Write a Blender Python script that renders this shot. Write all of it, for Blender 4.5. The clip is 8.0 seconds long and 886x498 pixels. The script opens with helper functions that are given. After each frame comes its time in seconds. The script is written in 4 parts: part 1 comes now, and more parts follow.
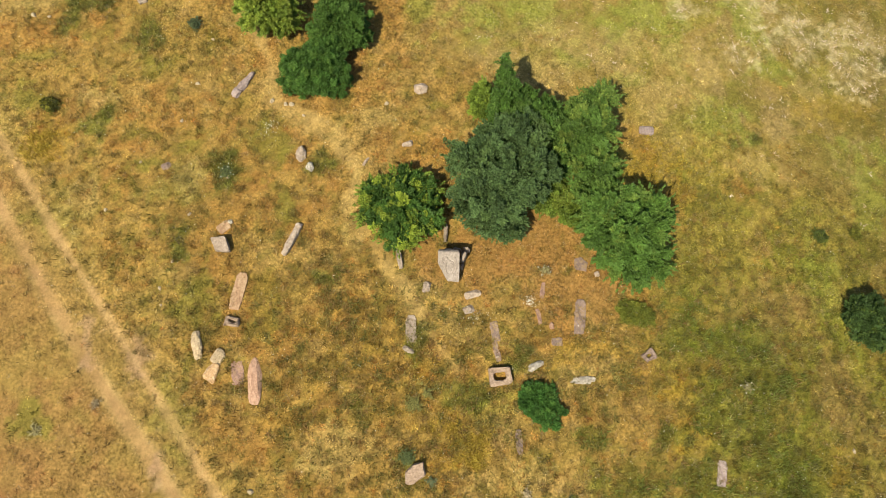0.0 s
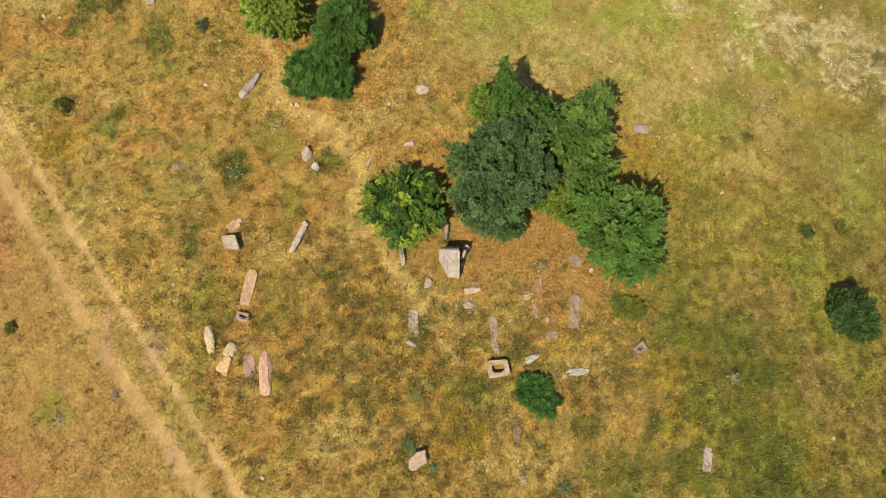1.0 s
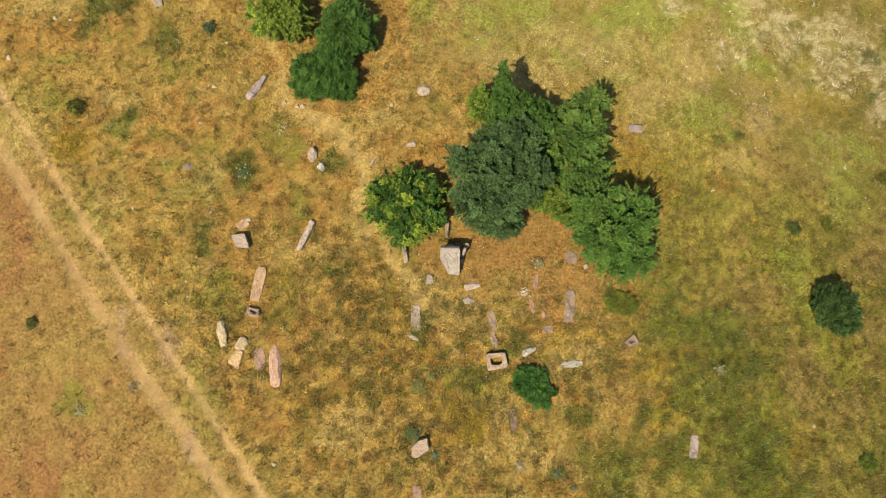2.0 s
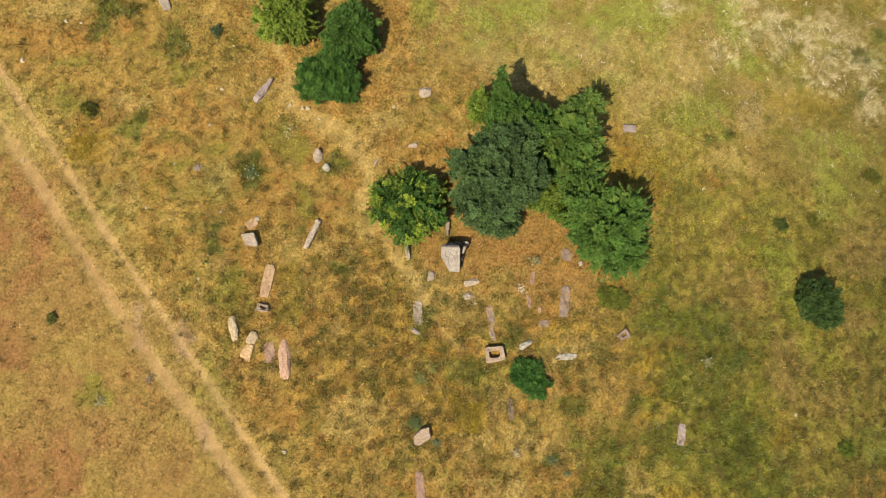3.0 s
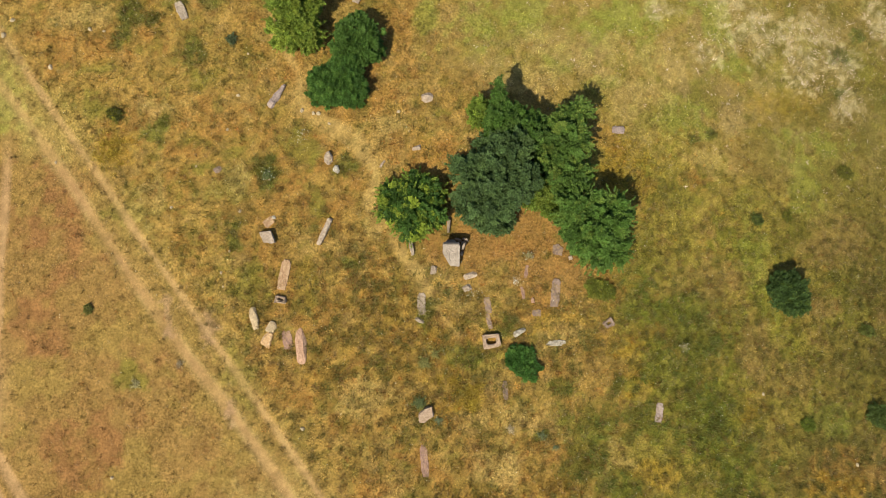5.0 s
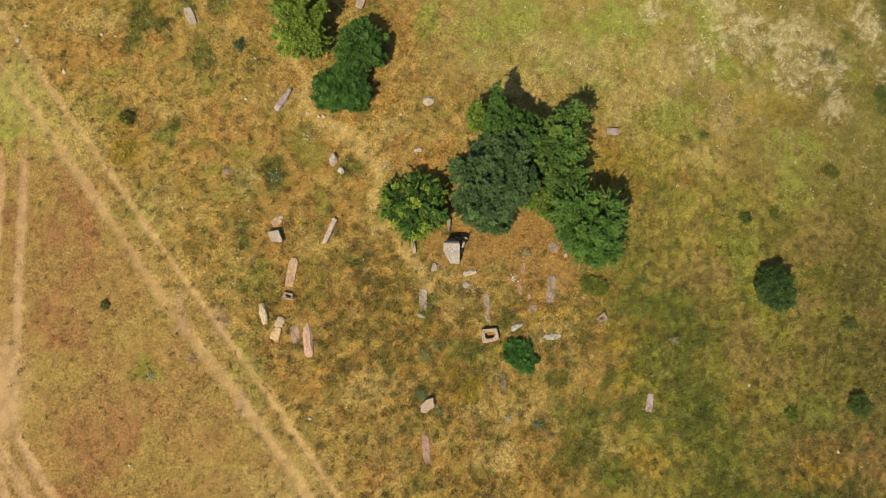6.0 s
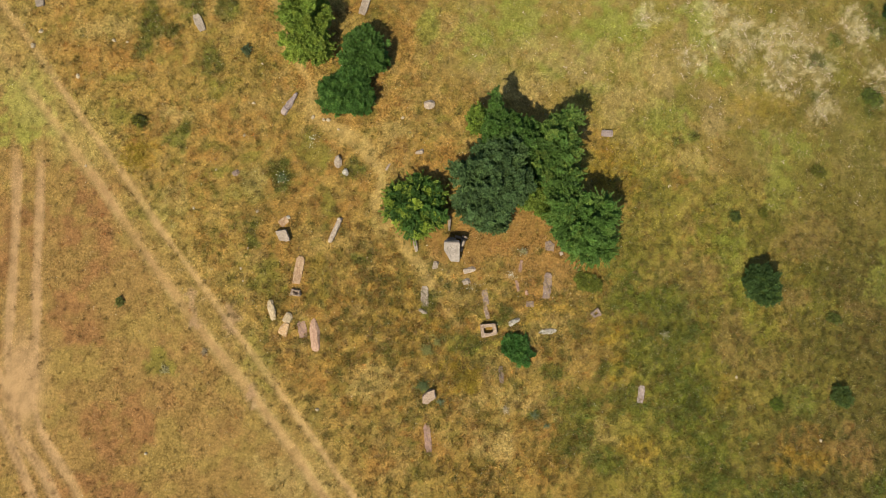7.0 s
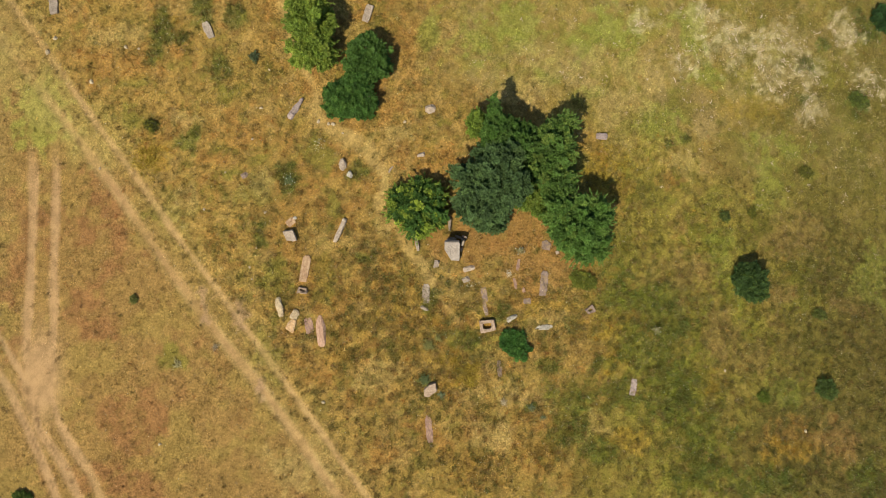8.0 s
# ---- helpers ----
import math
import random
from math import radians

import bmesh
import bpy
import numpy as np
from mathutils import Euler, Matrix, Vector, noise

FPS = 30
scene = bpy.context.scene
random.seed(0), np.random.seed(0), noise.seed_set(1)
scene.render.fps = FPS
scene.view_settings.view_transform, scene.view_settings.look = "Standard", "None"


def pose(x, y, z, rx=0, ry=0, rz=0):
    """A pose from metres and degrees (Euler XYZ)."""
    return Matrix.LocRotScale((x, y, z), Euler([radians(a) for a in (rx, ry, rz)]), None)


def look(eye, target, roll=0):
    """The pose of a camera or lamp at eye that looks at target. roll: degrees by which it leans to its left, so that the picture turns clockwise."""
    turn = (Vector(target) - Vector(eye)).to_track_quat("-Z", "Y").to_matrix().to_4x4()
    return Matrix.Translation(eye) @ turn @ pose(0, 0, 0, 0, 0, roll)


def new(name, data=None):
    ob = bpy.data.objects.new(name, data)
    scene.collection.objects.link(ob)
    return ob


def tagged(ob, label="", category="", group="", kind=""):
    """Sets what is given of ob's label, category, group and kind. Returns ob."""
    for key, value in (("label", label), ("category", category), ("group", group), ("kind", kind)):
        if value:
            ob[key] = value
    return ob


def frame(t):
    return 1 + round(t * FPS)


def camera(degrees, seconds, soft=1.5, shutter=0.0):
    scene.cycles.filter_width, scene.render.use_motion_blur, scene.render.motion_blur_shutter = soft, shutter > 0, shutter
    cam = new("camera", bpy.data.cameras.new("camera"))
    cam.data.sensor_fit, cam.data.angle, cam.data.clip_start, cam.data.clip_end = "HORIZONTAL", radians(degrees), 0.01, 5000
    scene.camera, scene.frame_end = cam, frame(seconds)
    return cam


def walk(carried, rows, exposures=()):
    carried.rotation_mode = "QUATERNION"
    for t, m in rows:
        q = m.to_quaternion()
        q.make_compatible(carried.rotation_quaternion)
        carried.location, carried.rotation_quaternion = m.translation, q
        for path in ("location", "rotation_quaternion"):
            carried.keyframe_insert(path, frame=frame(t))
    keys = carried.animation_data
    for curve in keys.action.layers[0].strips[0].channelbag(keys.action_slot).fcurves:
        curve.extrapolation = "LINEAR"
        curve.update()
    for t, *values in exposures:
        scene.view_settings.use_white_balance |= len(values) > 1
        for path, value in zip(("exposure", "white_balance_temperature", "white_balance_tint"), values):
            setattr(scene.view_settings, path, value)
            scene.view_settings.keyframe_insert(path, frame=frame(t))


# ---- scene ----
cam = camera(66, 8.0, soft=0.75)
PATH = [
    (0.0, -1.049, -4.412, 35.975, 16.203, -2.819, 0.030),
    (0.5, -1.127, -3.979, 36.918, 15.059, -2.820, 0.013),
    (1.0, -1.205, -3.512, 37.878, 13.919, -2.820, -0.003),
    (1.5, -1.281, -3.018, 38.853, 12.789, -2.820, -0.018),
    (2.0, -1.357, -2.501, 39.844, 11.677, -2.821, -0.032),
    (2.5, -1.433, -1.970, 40.847, 10.588, -2.821, -0.046),
    (3.0, -1.508, -1.429, 41.862, 9.531, -2.821, -0.060),
    (3.5, -1.583, -0.887, 42.887, 8.512, -2.822, -0.074),
    (4.0, -1.657, -0.348, 43.920, 7.537, -2.822, -0.088),
    (4.5, -1.732, 0.181, 44.960, 6.614, -2.822, -0.103),
    (5.0, -1.806, 0.694, 46.005, 5.748, -2.823, -0.118),
    (5.5, -1.881, 1.184, 47.055, 4.948, -2.823, -0.135),
    (6.0, -1.955, 1.644, 48.106, 4.219, -2.823, -0.154),
    (6.5, -2.030, 2.070, 49.159, 3.569, -2.824, -0.174),
    (7.0, -2.105, 2.453, 50.211, 3.004, -2.824, -0.196),
    (7.5, -2.181, 2.789, 51.261, 2.531, -2.825, -0.220),
    (8.0, -2.257, 3.070, 52.307, 2.156, -2.825, -0.246),
]
walk(cam, [(r[0], pose(*r[1:])) for r in PATH], [(0.0, 0.70, 6240, 10), (4.0, 0.58, 6240, 10), (8.0, 0.42, 6060, 10)])

# ---- light ----
SHADE_DIR = Vector((0.60, 0.80, 0)).normalized()   # where shadows fall
SUN_HEIGHT = radians(54)
sun_vec = -SHADE_DIR * math.cos(SUN_HEIGHT) + Vector((0, 0, math.sin(SUN_HEIGHT)))
sun = new("sun", bpy.data.lights.new("sun", "SUN"))
sun.data.energy, sun.data.angle, sun.data.color = 4.6, radians(0.55), (1.0, 0.91, 0.72)
sun.matrix_world = look(sun_vec * 200, (0, 0, 0))
world = bpy.data.worlds.new("sky")
scene.world = world
world.use_nodes = True
sky = world.node_tree.nodes.new("ShaderNodeTexSky")
sky.sky_type, sky.sun_disc = "NISHITA", False
sky.sun_elevation, sky.sun_rotation = SUN_HEIGHT, math.atan2(sun_vec.x, sun_vec.y)
world.node_tree.links.new(sky.outputs[0], world.node_tree.nodes["Background"].inputs[0])
world.node_tree.nodes["Background"].inputs[1].default_value = 0.095

# ---- fields: value noise, terrain, tracks, soil and plant cover ----
rng = np.random.default_rng(7)
LATTICE = rng.random((8, 256, 256))


def vnoise(x, y, size, layer=0):
    """Smooth noise in 0..1 with features of that size in metres."""
    x, y = np.asarray(x, float) / size + 37.3 * layer, np.asarray(y, float) / size + 11.7 * layer
    i, j = np.floor(x).astype(int), np.floor(y).astype(int)
    u, v = x - i, y - j
    u, v = u * u * (3 - 2 * u), v * v * (3 - 2 * v)
    g = LATTICE[layer % 8]
    a, b = g[i % 256, j % 256], g[(i + 1) % 256, j % 256]
    c, d = g[i % 256, (j + 1) % 256], g[(i + 1) % 256, (j + 1) % 256]
    return (a * (1 - u) + b * u) * (1 - v) + (c * (1 - u) + d * u) * v


def fbm(x, y, size, layer=0, octaves=4):
    total, weight, amount = 0, 0, 1.0
    for k in range(octaves):
        total, weight = total + amount * vnoise(x, y, size / 2 ** k, layer + k), weight + amount
        amount *= 0.55
    return total / weight


def swell(x, sharp=1.5):
    return np.log1p(np.exp(np.clip(np.asarray(x, float) / sharp, -30, 30))) * sharp


def step(a, b, x):
    t = np.clip((x - a) / (b - a), 0, 1)
    return t * t * (3 - 2 * t)


def to_line(x, y, pts):
    """Distance from a polyline."""
    best = np.full(np.shape(x), 1e9)
    for (ax, ay), (bx, by) in zip(pts[:-1], pts[1:]):
        dx, dy = bx - ax, by - ay
        t = np.clip(((x - ax) * dx + (y - ay) * dy) / (dx * dx + dy * dy), 0, 1)
        best = np.minimum(best, np.hypot(x - ax - t * dx, y - ay - t * dy))
    return best


# wheel ruts of the dirt tracks
RUTS = {
    "long_a": [(-70, 68), (-34.2, 21.6), (-29.6, 16.0), (-25.0, 10.0), (-20.7, 3.9), (-18.4, 0.8), (-16.0, -2.2), (-13.2, -5.7), (-11.5, -8.0), (-9.5, -10.9), (-7.6, -13.7), (20, -50)],
    "long_b": [(-68, 70), (-31.5, 22.0), (-26.4, 14.9), (-22.7, 10.0), (-20.2, 6.4), (-18.0, 3.6), (-15.9, 0.8), (-13.8, -2.0), (-11.2, -5.6), (-9.2, -8.4), (-7.3, -11.2), (-5.5, -13.6), (22, -49)],
    "side_a": [(-32.2, 17), (-31.3, 11.4), (-31.3, 7.0), (-31.4, 2.6), (-31.6, 0.0), (-31.6, -2.6), (-31.1, -5.5), (-30.6, -8.5), (-28.7, -11.1), (-27.3, -13.7), (-16, -40)],
    "side_b": [(-30.0, 17), (-29.5, 11.3), (-29.5, 7.0), (-29.6, 2.6), (-29.5, 0.0), (-29.6, -2.6), (-29.8, -5.5), (-29.0, -8.0), (-28.1, -9.6), (-26.4, -12.0), (-14, -38)],
    "spur_a": [(-42, 10), (-33.7, -1.7), (-32.6, -3.5), (-31.5, -5.2)],
    "spur_b": [(-40, 3), (-34.2, -3.9), (-33.0, -5.6), (-31.6, -8.2), (-30.2, -11.2), (-29.1, -13.7), (-18, -42)],
}
HALF_WIDTH = {"long_a": 0.40, "long_b": 0.30, "side_a": 0.42, "side_b": 0.40, "spur_a": 0.24, "spur_b": 0.36}
FOOTPATH = [(-11.9, 24), (-11.4, 21.6), (-10.2, 19.1), (-9.5, 17.2), (-9.2, 15.0), (-7.5, 13.9), (-5.3, 12.7), (-4.3, 10.7), (-4.4, 8.5), (-3.5, 6.9), (-2.4, 5.6), (-1.8, 4.2), (-0.9, 3.0), (0.3, 0.9), (1.5, -0.4)]


def rut_cover(x, y):
    out = np.zeros(np.shape(x))
    wob = (fbm(x, y, 3.0, 2) - 0.5) * 0.35
    for name, pts in RUTS.items():
        half = HALF_WIDTH[name]
        worn = 1 - step(half * 0.45, half * 1.35, to_line(x, y, pts) + wob)
        out = np.maximum(out, worn * (1 - step(9.5, 14, y)) if name.startswith("side") else worn)
    return out


def terrain(x, y):
    z = -0.155 * swell(0.8 * x + 0.6 * y - 11) - 0.11 * swell(-x - 15)
    far = np.hypot(x, y)
    z = np.maximum(z, -9 + 2.5 * np.tanh((far - 90) / 200))
    return z


def height(x, y):
    x, y = np.asarray(x, float), np.asarray(y, float)
    near = np.abs(x) + np.abs(y) < 140
    rough = (fbm(x, y, 1.6, 3) - 0.5) * 0.10 + (vnoise(x, y, 0.45, 5) - 0.5) * 0.04
    return terrain(x, y) + np.where(near, rough - 0.07 * rut_cover(x, y), 0)


def hz(x, y):
    return float(height(np.array([x]), np.array([y]))[0])


# patches of the plant cover: centre and half axes
DARK_WEEDS = [(-21.6, 20.7, .9, .9), (-21.1, 22.2, .8, 1.5), (-16.9, 19.3, .8, 1.0), (-18, 23.6, .9, 1.1), (-15.6, 22.9, .7, .7), (-19.4, 21.3, .5, .5), (-19.2, 13.4, 1.0, .7), (-11.4, 10.5, .7, .8), (-13.8, 6.4, .8, 1.0),
              (-6.5, 11.1, .6, .7), (-5.5, 4.1, .35, .5), (-4, -2.1, .55, .6), (5.0, .3, .6, .6), (7.0, -7.1, .5, .4), (12.0, -3.8, .7, .8), (-.3, .7, .4, .8), (2.2, -1.6, 1.0, .6), (-1.2, -5.1, .7, .4), (31.8, 20.9, .8, .7), (36.6, 18.2, 1.0, 1.2), (31.3, 18.0, .6, .5), (20.2, 14.2, .6, .7), (33.9, 22.8, .7, .6), (38.4, 25.0, 1.0, 1.4), (18.6, 13.4, .5, .5)]
DULL_GREEN = [(-23, 17.9, 1.2, .6), (-16.3, 16.9, .8, .5), (-9.1, 12.3, 1.0, 1.0), (-13.8, 11.9, .6, .5), (-15.8, 11.2, 1.0, .4), (-20.5, 7.6, 1.9, .8), (.6, 14.7, .5, .3), (-7.9, 8.2, .5, .9), (-23.7, 15, .9, .7), (-8.8, 2.9, .9, 1.5),
              (-20.0, -3.4, 1.0, 1.1), (-14, 9.8, 1.5, .8), (-13.1, -2.6, 1.0, 2.0), (14.4, 5.1, 1.6, 1.6), (-12.5, 3.0, 1.0, 1.6), (16.6, 9.6, 1.6, 1.3), (22.5, 8.8, 1.2, 1.2), (31.3, 11.3, 1.0, .7), (33.5, 20.5, 1.0, 1.6), (20.0, 17.5, 1.1, .9)]
FRESH = [(3.1, 21.2, 1.8, 1.2), (11.4, 21.1, 1.5, 1.1), (15.8, 21.0, 1.1, 1.8), (17.6, 15.4, 2.1, 1.2), (19.4, 14.0, .8, .9), (29.4, 13.7, 2.5, 1.0), (21.2, 23.4, 1.2, 2.0), (-.6, 21.9, .8, 2.0), (14.2, 23.2, 2.0, 1.6), (27.7, -6.0, 1.8, 1.4),
         (27.6, 10.0, 1.2, 2.2), (22.8, 4.6, 1.0, 2.2), (-30.5, 16.0, 2.2, 2.6), (6.6, 22.8, 2.0, 1.6), (36.5, 2.5, 1.8, 2.4), (3.4, -2.3, .9, .7), (23.8, 1.2, .8, .8), (12.6, 17.6, 1.2, .7), (22.6, 19.6, 1.4, .9), (9.0, 19.0, 1.4, .8)]
GOLD = [(-22.2, 12.1, 1.1, 1.0), (1.8, -4.1, 1.2, 1.1), (-.2, .0, .5, 1.0), (12.4, 11.7, .9, 1.5), (13.5, -3.8, 1.2, 1.0), (8.9, .5, 1.8, .7), (13.0, -1.5, 1.6, .5), (27.8, -11.2, 2.0, .8), (14.6, -9.6, 1.6, .9), (-20.9, 23.0, 1.4, .5), (21.5, -5.9, 1.0, .7), (27.0, 16.8, 2.4, 1.0)]
RUSTY = [(6.3, 7.0, 2.2, 2.2), (3.0, 5.5, 3.4, 1.6), (7.5, 4.0, 2.4, 1.8), (-9.8, 18.5, .6, 1.6), (-2.6, 19.6, .7, 2.8), (-4.0, 17.2, .4, 1.8), (-6.6, 14.7, 1.4, .5), (-1.9, 6.4, 1.0, .8), (-11.2, 7.9, 1.7, .8), (-15, 14, 1.7, .9), (-22.5, 19.6, 1.8, 1.2),
         (12.2, 13.1, 1.0, .9), (14.6, 9.7, .8, 1.3), (11.2, 3.7, 1.0, .8), (-.8, 12.0, 1.8, 1.2), (28.5, -10.3, 2.5, 1.4), (31.9, -10.6, 1.5, 1.5), (-26.9, 19.4, 1.8, 1.3), (18.8, 10.6, 1.0, .8)]
PALE = [(-3.3, 13.7, 1.6, .8), (-4.4, 8.0, .5, 1.9), (14.3, 16.9, 2.1, 1.8), (6.8, 17.8, 2.1, 1.0), (16.8, 20.0, 1.8, 1.4), (-.5, 3.4, 1.3, 1.2), (-5.6, -4.6, 1.6, 1.0), (-4.0, -4.3, 1.4, .8), (9.0, .3, 1.2, .5), (-13.9, 10.0, 1.4, .7), (-10, -11.5, 2.4, 1.6),
        (-19.7, 15.1, 1.3, .6), (12.4, -9.2, 1.4, .8), (4.0, -9.5, 1.8, 1.0), (-19.2, 8.6, 1.0, 1.4), (9.5, 20.2, 2.2, 1.2), (13.4, 20.6, 1.0, .9), (-24.4, 21.6, 2.0, .9), (20.0, 12.0, 1.5, 1.0), (.6, 2.2, 1.4, 1.0), (3.4, -3.8, 1.2, 1.0), (5.2, -6.0, 1.6, .8), (8.6, -1.2, 1.6, .7)]
RANK = [(-2.7, 1.7, 3.0, 1.4), (-1.8, -.7, 3.0, 1.3), (-9.0, 2.8, .8, 1.4), (1.8, -2.2, 2.2, 1.3), (-2.3, -2.4, 2.0, 1.1), (.2, -3.6, 1.2, .9), (-.6, -5.2, 1.3, .8), (14.2, -.7, 2.2, .4), (10.1, -1.6, 1.8, .6), (-7.5, -3.2, 1.2, .7), (3.1, -11.7, 2.0, 1.2), (8.0, -10.5, 1.6, .9)]
BELT = [(13.5, 2.2, 1.6, 1.3), (16.4, 1.2, 1.3, 1.2), (17.9, -.6, 2.2, 1.5), (16.4, -3.0, 2.2, 1.6), (18.6, -6.2, 2.6, 2.3), (20.3, -9.0, 2.2, 2.2), (20.7, -12.5, 2.4, 1.2), (14.2, -5.9, 1.2, 1.2), (10.5, -6.5, 1.8, 1.5), (12.3, -10.2, 1.2, .8), (34.6, -13.6, 1.3, 1.8), (8.5, -4.1, .9, .6), (25.3, -13.3, 3.0, 1.0), (9.8, -8.6, 1.6, 1.4)]
BROWN = [(24.6, -3.6, 1.7, 1.7), (27.8, 1.4, 1.2, 1.0), (33.9, .4, 1.8, .7), (31.9, -10.4, 1.7, 1.6), (22.2, -1.7, 1.2, 2.0), (16.6, 2.5, .9, .5), (18.9, .9, .6, 1.8), (21.9, 17.0, 1.6, 1.0), (31.6, 16.2, 1.8, 1.4), (24.0, 12.6, 1.8, 1.4), (19.5, 3.4, 2.4, 1.2), (29.5, 6.0, 2.6, 1.6)]
BLEACHED = [(25.6, 22.3, 2.8, 1.7), (28.3, 20.0, 1.5, 1.8), (31.8, 20.8, 1.6, 1.5), (32.3, 17.3, 1.2, 1.2), (38.0, 19.5, 1.4, 1.4), (36.2, 24.1, 1.4, 1.6), (20.6, 20.6, 1.4, 1.0), (29.5, 23.4, 2.0, 1.4), (17.0, 24.0, 1.2, .9), (22.5, 24.6, 1.4, 1.0)]


def nz(x, y, size, layer, octaves=3):
    """Noise stretched over the whole of 0..1."""
    return np.clip((fbm(x, y, size, layer, octaves) - 0.5) * 2.9 + 0.5, 0, 1)


def patches(x, y, items, ragged):
    """How far a place lies inside any of the patches; ragged noise frays their edges."""
    best = np.zeros(np.shape(x))
    for bx, by, rx, ry in items:
        best = np.maximum(best, np.exp(-0.62 * (((x - bx) / rx) ** 2 + ((y - by) / ry) ** 2)))
    return step(0.30, 0.72, best + 0.85 * (ragged - 0.5)) * step(0.06, 0.3, best)


def west(x, y):
    """The grazed field beyond the long track."""
    return step(-1.5, 2.5, -x - 0.744 * y - 15.4 + 2.5 * (fbm(x, y, 2.6, 1) - 0.5))


def meadow(x, y):
    """The smooth pale green slope to the north-east."""
    m = 3.5 * (fbm(x, y, 2.6, 1) - 0.5)
    return step(13.5, 22.5, 0.35 * x + 0.94 * y + 1.6 * m) * step(-2.5, 4, x + m)


def cover(x, y):
    """Colour of the plant cover, its bareness, and how green and how rank it grows."""
    x, y = np.asarray(x, float), np.asarray(y, float)
    px = x + 1.5 * (fbm(x, y, 1.9, 1, 3) - 0.5) + 0.5 * (fbm(x, y, 0.5, 6, 2) - 0.5)
    py = y + 1.5 * (fbm(x, y, 1.9, 3, 3) - 0.5) + 0.5 * (fbm(x, y, 0.5, 7, 2) - 0.5)
    broad, mid, small, tiny = nz(x, y, 7.0, 0), nz(x, y, 2.4, 1), nz(x, y, 0.9, 2), nz(x, y, 0.4, 5, 2)
    left, ne = west(x, y), meadow(x, y)
    right = step(9, 16, x + 0.15 * y + 3 * (mid - 0.5)) * (1 - ne)
    heart = (1 - left) * (1 - ne) * (1 - right)
    south_east = step(9, 24, x - 0.85 * y + 4 * (mid - 0.5)) * step(6, 12, x)
    frayed = 0.55 * small + 0.45 * tiny
    c = np.empty(x.shape + (3,))
    c[:] = (0.315, 0.208, 0.066)

    def blend(colour, w):
        c[:] = c * (1 - w[..., None]) + np.array(colour) * w[..., None]

    def mottle(colour, zone, size, layer, low, high, most):
        blend(colour, zone * most * step(low, high, 0.6 * nz(x, y, size, layer) + 0.4 * nz(x, y, size / 3.5, layer + 3)))

    # the heart: straw, rust and olive
    mottle((0.366, 0.260, 0.106), heart, 2.6, 4, 0.48, 0.85, 0.50)
    mottle((0.296, 0.158, 0.048), heart, 2.0, 6, 0.48, 0.82, 0.66)
    mottle((0.218, 0.172, 0.044), heart, 2.0, 2, 0.48, 0.85, 0.48)
    mottle((0.136, 0.132, 0.026), heart, 1.1, 5, 0.66, 0.85, 0.55)
    # grazed field west of the track
    blend((0.284, 0.180, 0.070), left)
    mottle((0.264, 0.136, 0.062), left, 4.5, 7, 0.40, 0.76, 0.85)
    mottle((0.296, 0.218, 0.070), left, 3.2, 3, 0.50, 0.80, 0.55)
    mottle((0.204, 0.134, 0.044), left, 1.0, 1, 0.62, 0.85, 0.45)
    # pale slope
    blend((0.292, 0.217, 0.070), ne)
    mottle((0.350, 0.268, 0.130), ne, 2.2, 6, 0.45, 0.75, 0.60)
    mottle((0.240, 0.218, 0.052), ne, 2.2, 3, 0.48, 0.72, 0.70)
    mottle((0.208, 0.158, 0.040), ne * step(16, 26, x), 1.9, 5, 0.36, 0.70, 0.78)
    mottle((0.150, 0.140, 0.036), ne * step(14, 24, x), 1.4, 7, 0.60, 0.82, 0.60)
    mottle((0.196, 0.176, 0.042), ne, 0.9, 4, 0.60, 0.85, 0.50)
    mottle((0.330, 0.250, 0.120), ne, 1.3, 1, 0.58, 0.82, 0.45)
    # open east side
    blend((0.268, 0.226, 0.050), right)
    mottle((0.315, 0.248, 0.067), right, 2.6, 4, 0.48, 0.75, 0.70)
    mottle((0.182, 0.187, 0.027), right, 2.0, 2, 0.48, 0.72, 0.75)
    mottle((0.261, 0.174, 0.056), right, 1.8, 7, 0.58, 0.80, 0.60)
    blend((0.136, 0.132, 0.024), south_east * (0.22 + 0.30 * mid))
    # brown-olive far east and south-east; dimmer light there is put into the colour
    blend((0.106, 0.088, 0.028), np.maximum(step(23, 36, x + 4 * (mid - 0.5)) * (1 - 0.55 * ne), step(19, 28, x + 3 * (mid - 0.5)) * step(3, 9, -y)) * 0.80)
    # single patches
    blend((0.180, 0.166, 0.035), patches(px, py, DULL_GREEN, frayed) * 0.75)
    blend((0.226, 0.262, 0.052), patches(px, py, FRESH, frayed) * (0.58 - 0.2 * south_east))
    blend((0.385, 0.294, 0.124), patches(px, py, PALE, frayed) * 0.5)
    blend((0.318, 0.168, 0.052), patches(px, py, RUSTY, frayed) * 0.44)
    blend((0.232, 0.130, 0.056), patches(px, py, RUSTY[:3], frayed) * 0.45)
    blend((0.318, 0.204, 0.028), patches(px, py, GOLD, frayed) * (0.5 - 0.2 * ne))
    blend((0.230, 0.155, 0.064), patches(px, py, BROWN, frayed) * (0.55 - 0.25 * ne))
    belt, thick, weeds = patches(px, py, BELT, frayed), patches(px, py, RANK, frayed), patches(px, py, DARK_WEEDS, frayed)
    blend((0.106, 0.130, 0.020), belt * 0.60)
    blend((0.296, 0.190, 0.046), thick * 0.50)
    blend((0.093, 0.120, 0.022), weeds * 0.72)
    blend((0.591, 0.512, 0.355), patches(px, py, BLEACHED, frayed) * (0.3 + 0.7 * step(0.40, 0.80, nz(x, y, 0.42, 4, 2))) * 0.46)
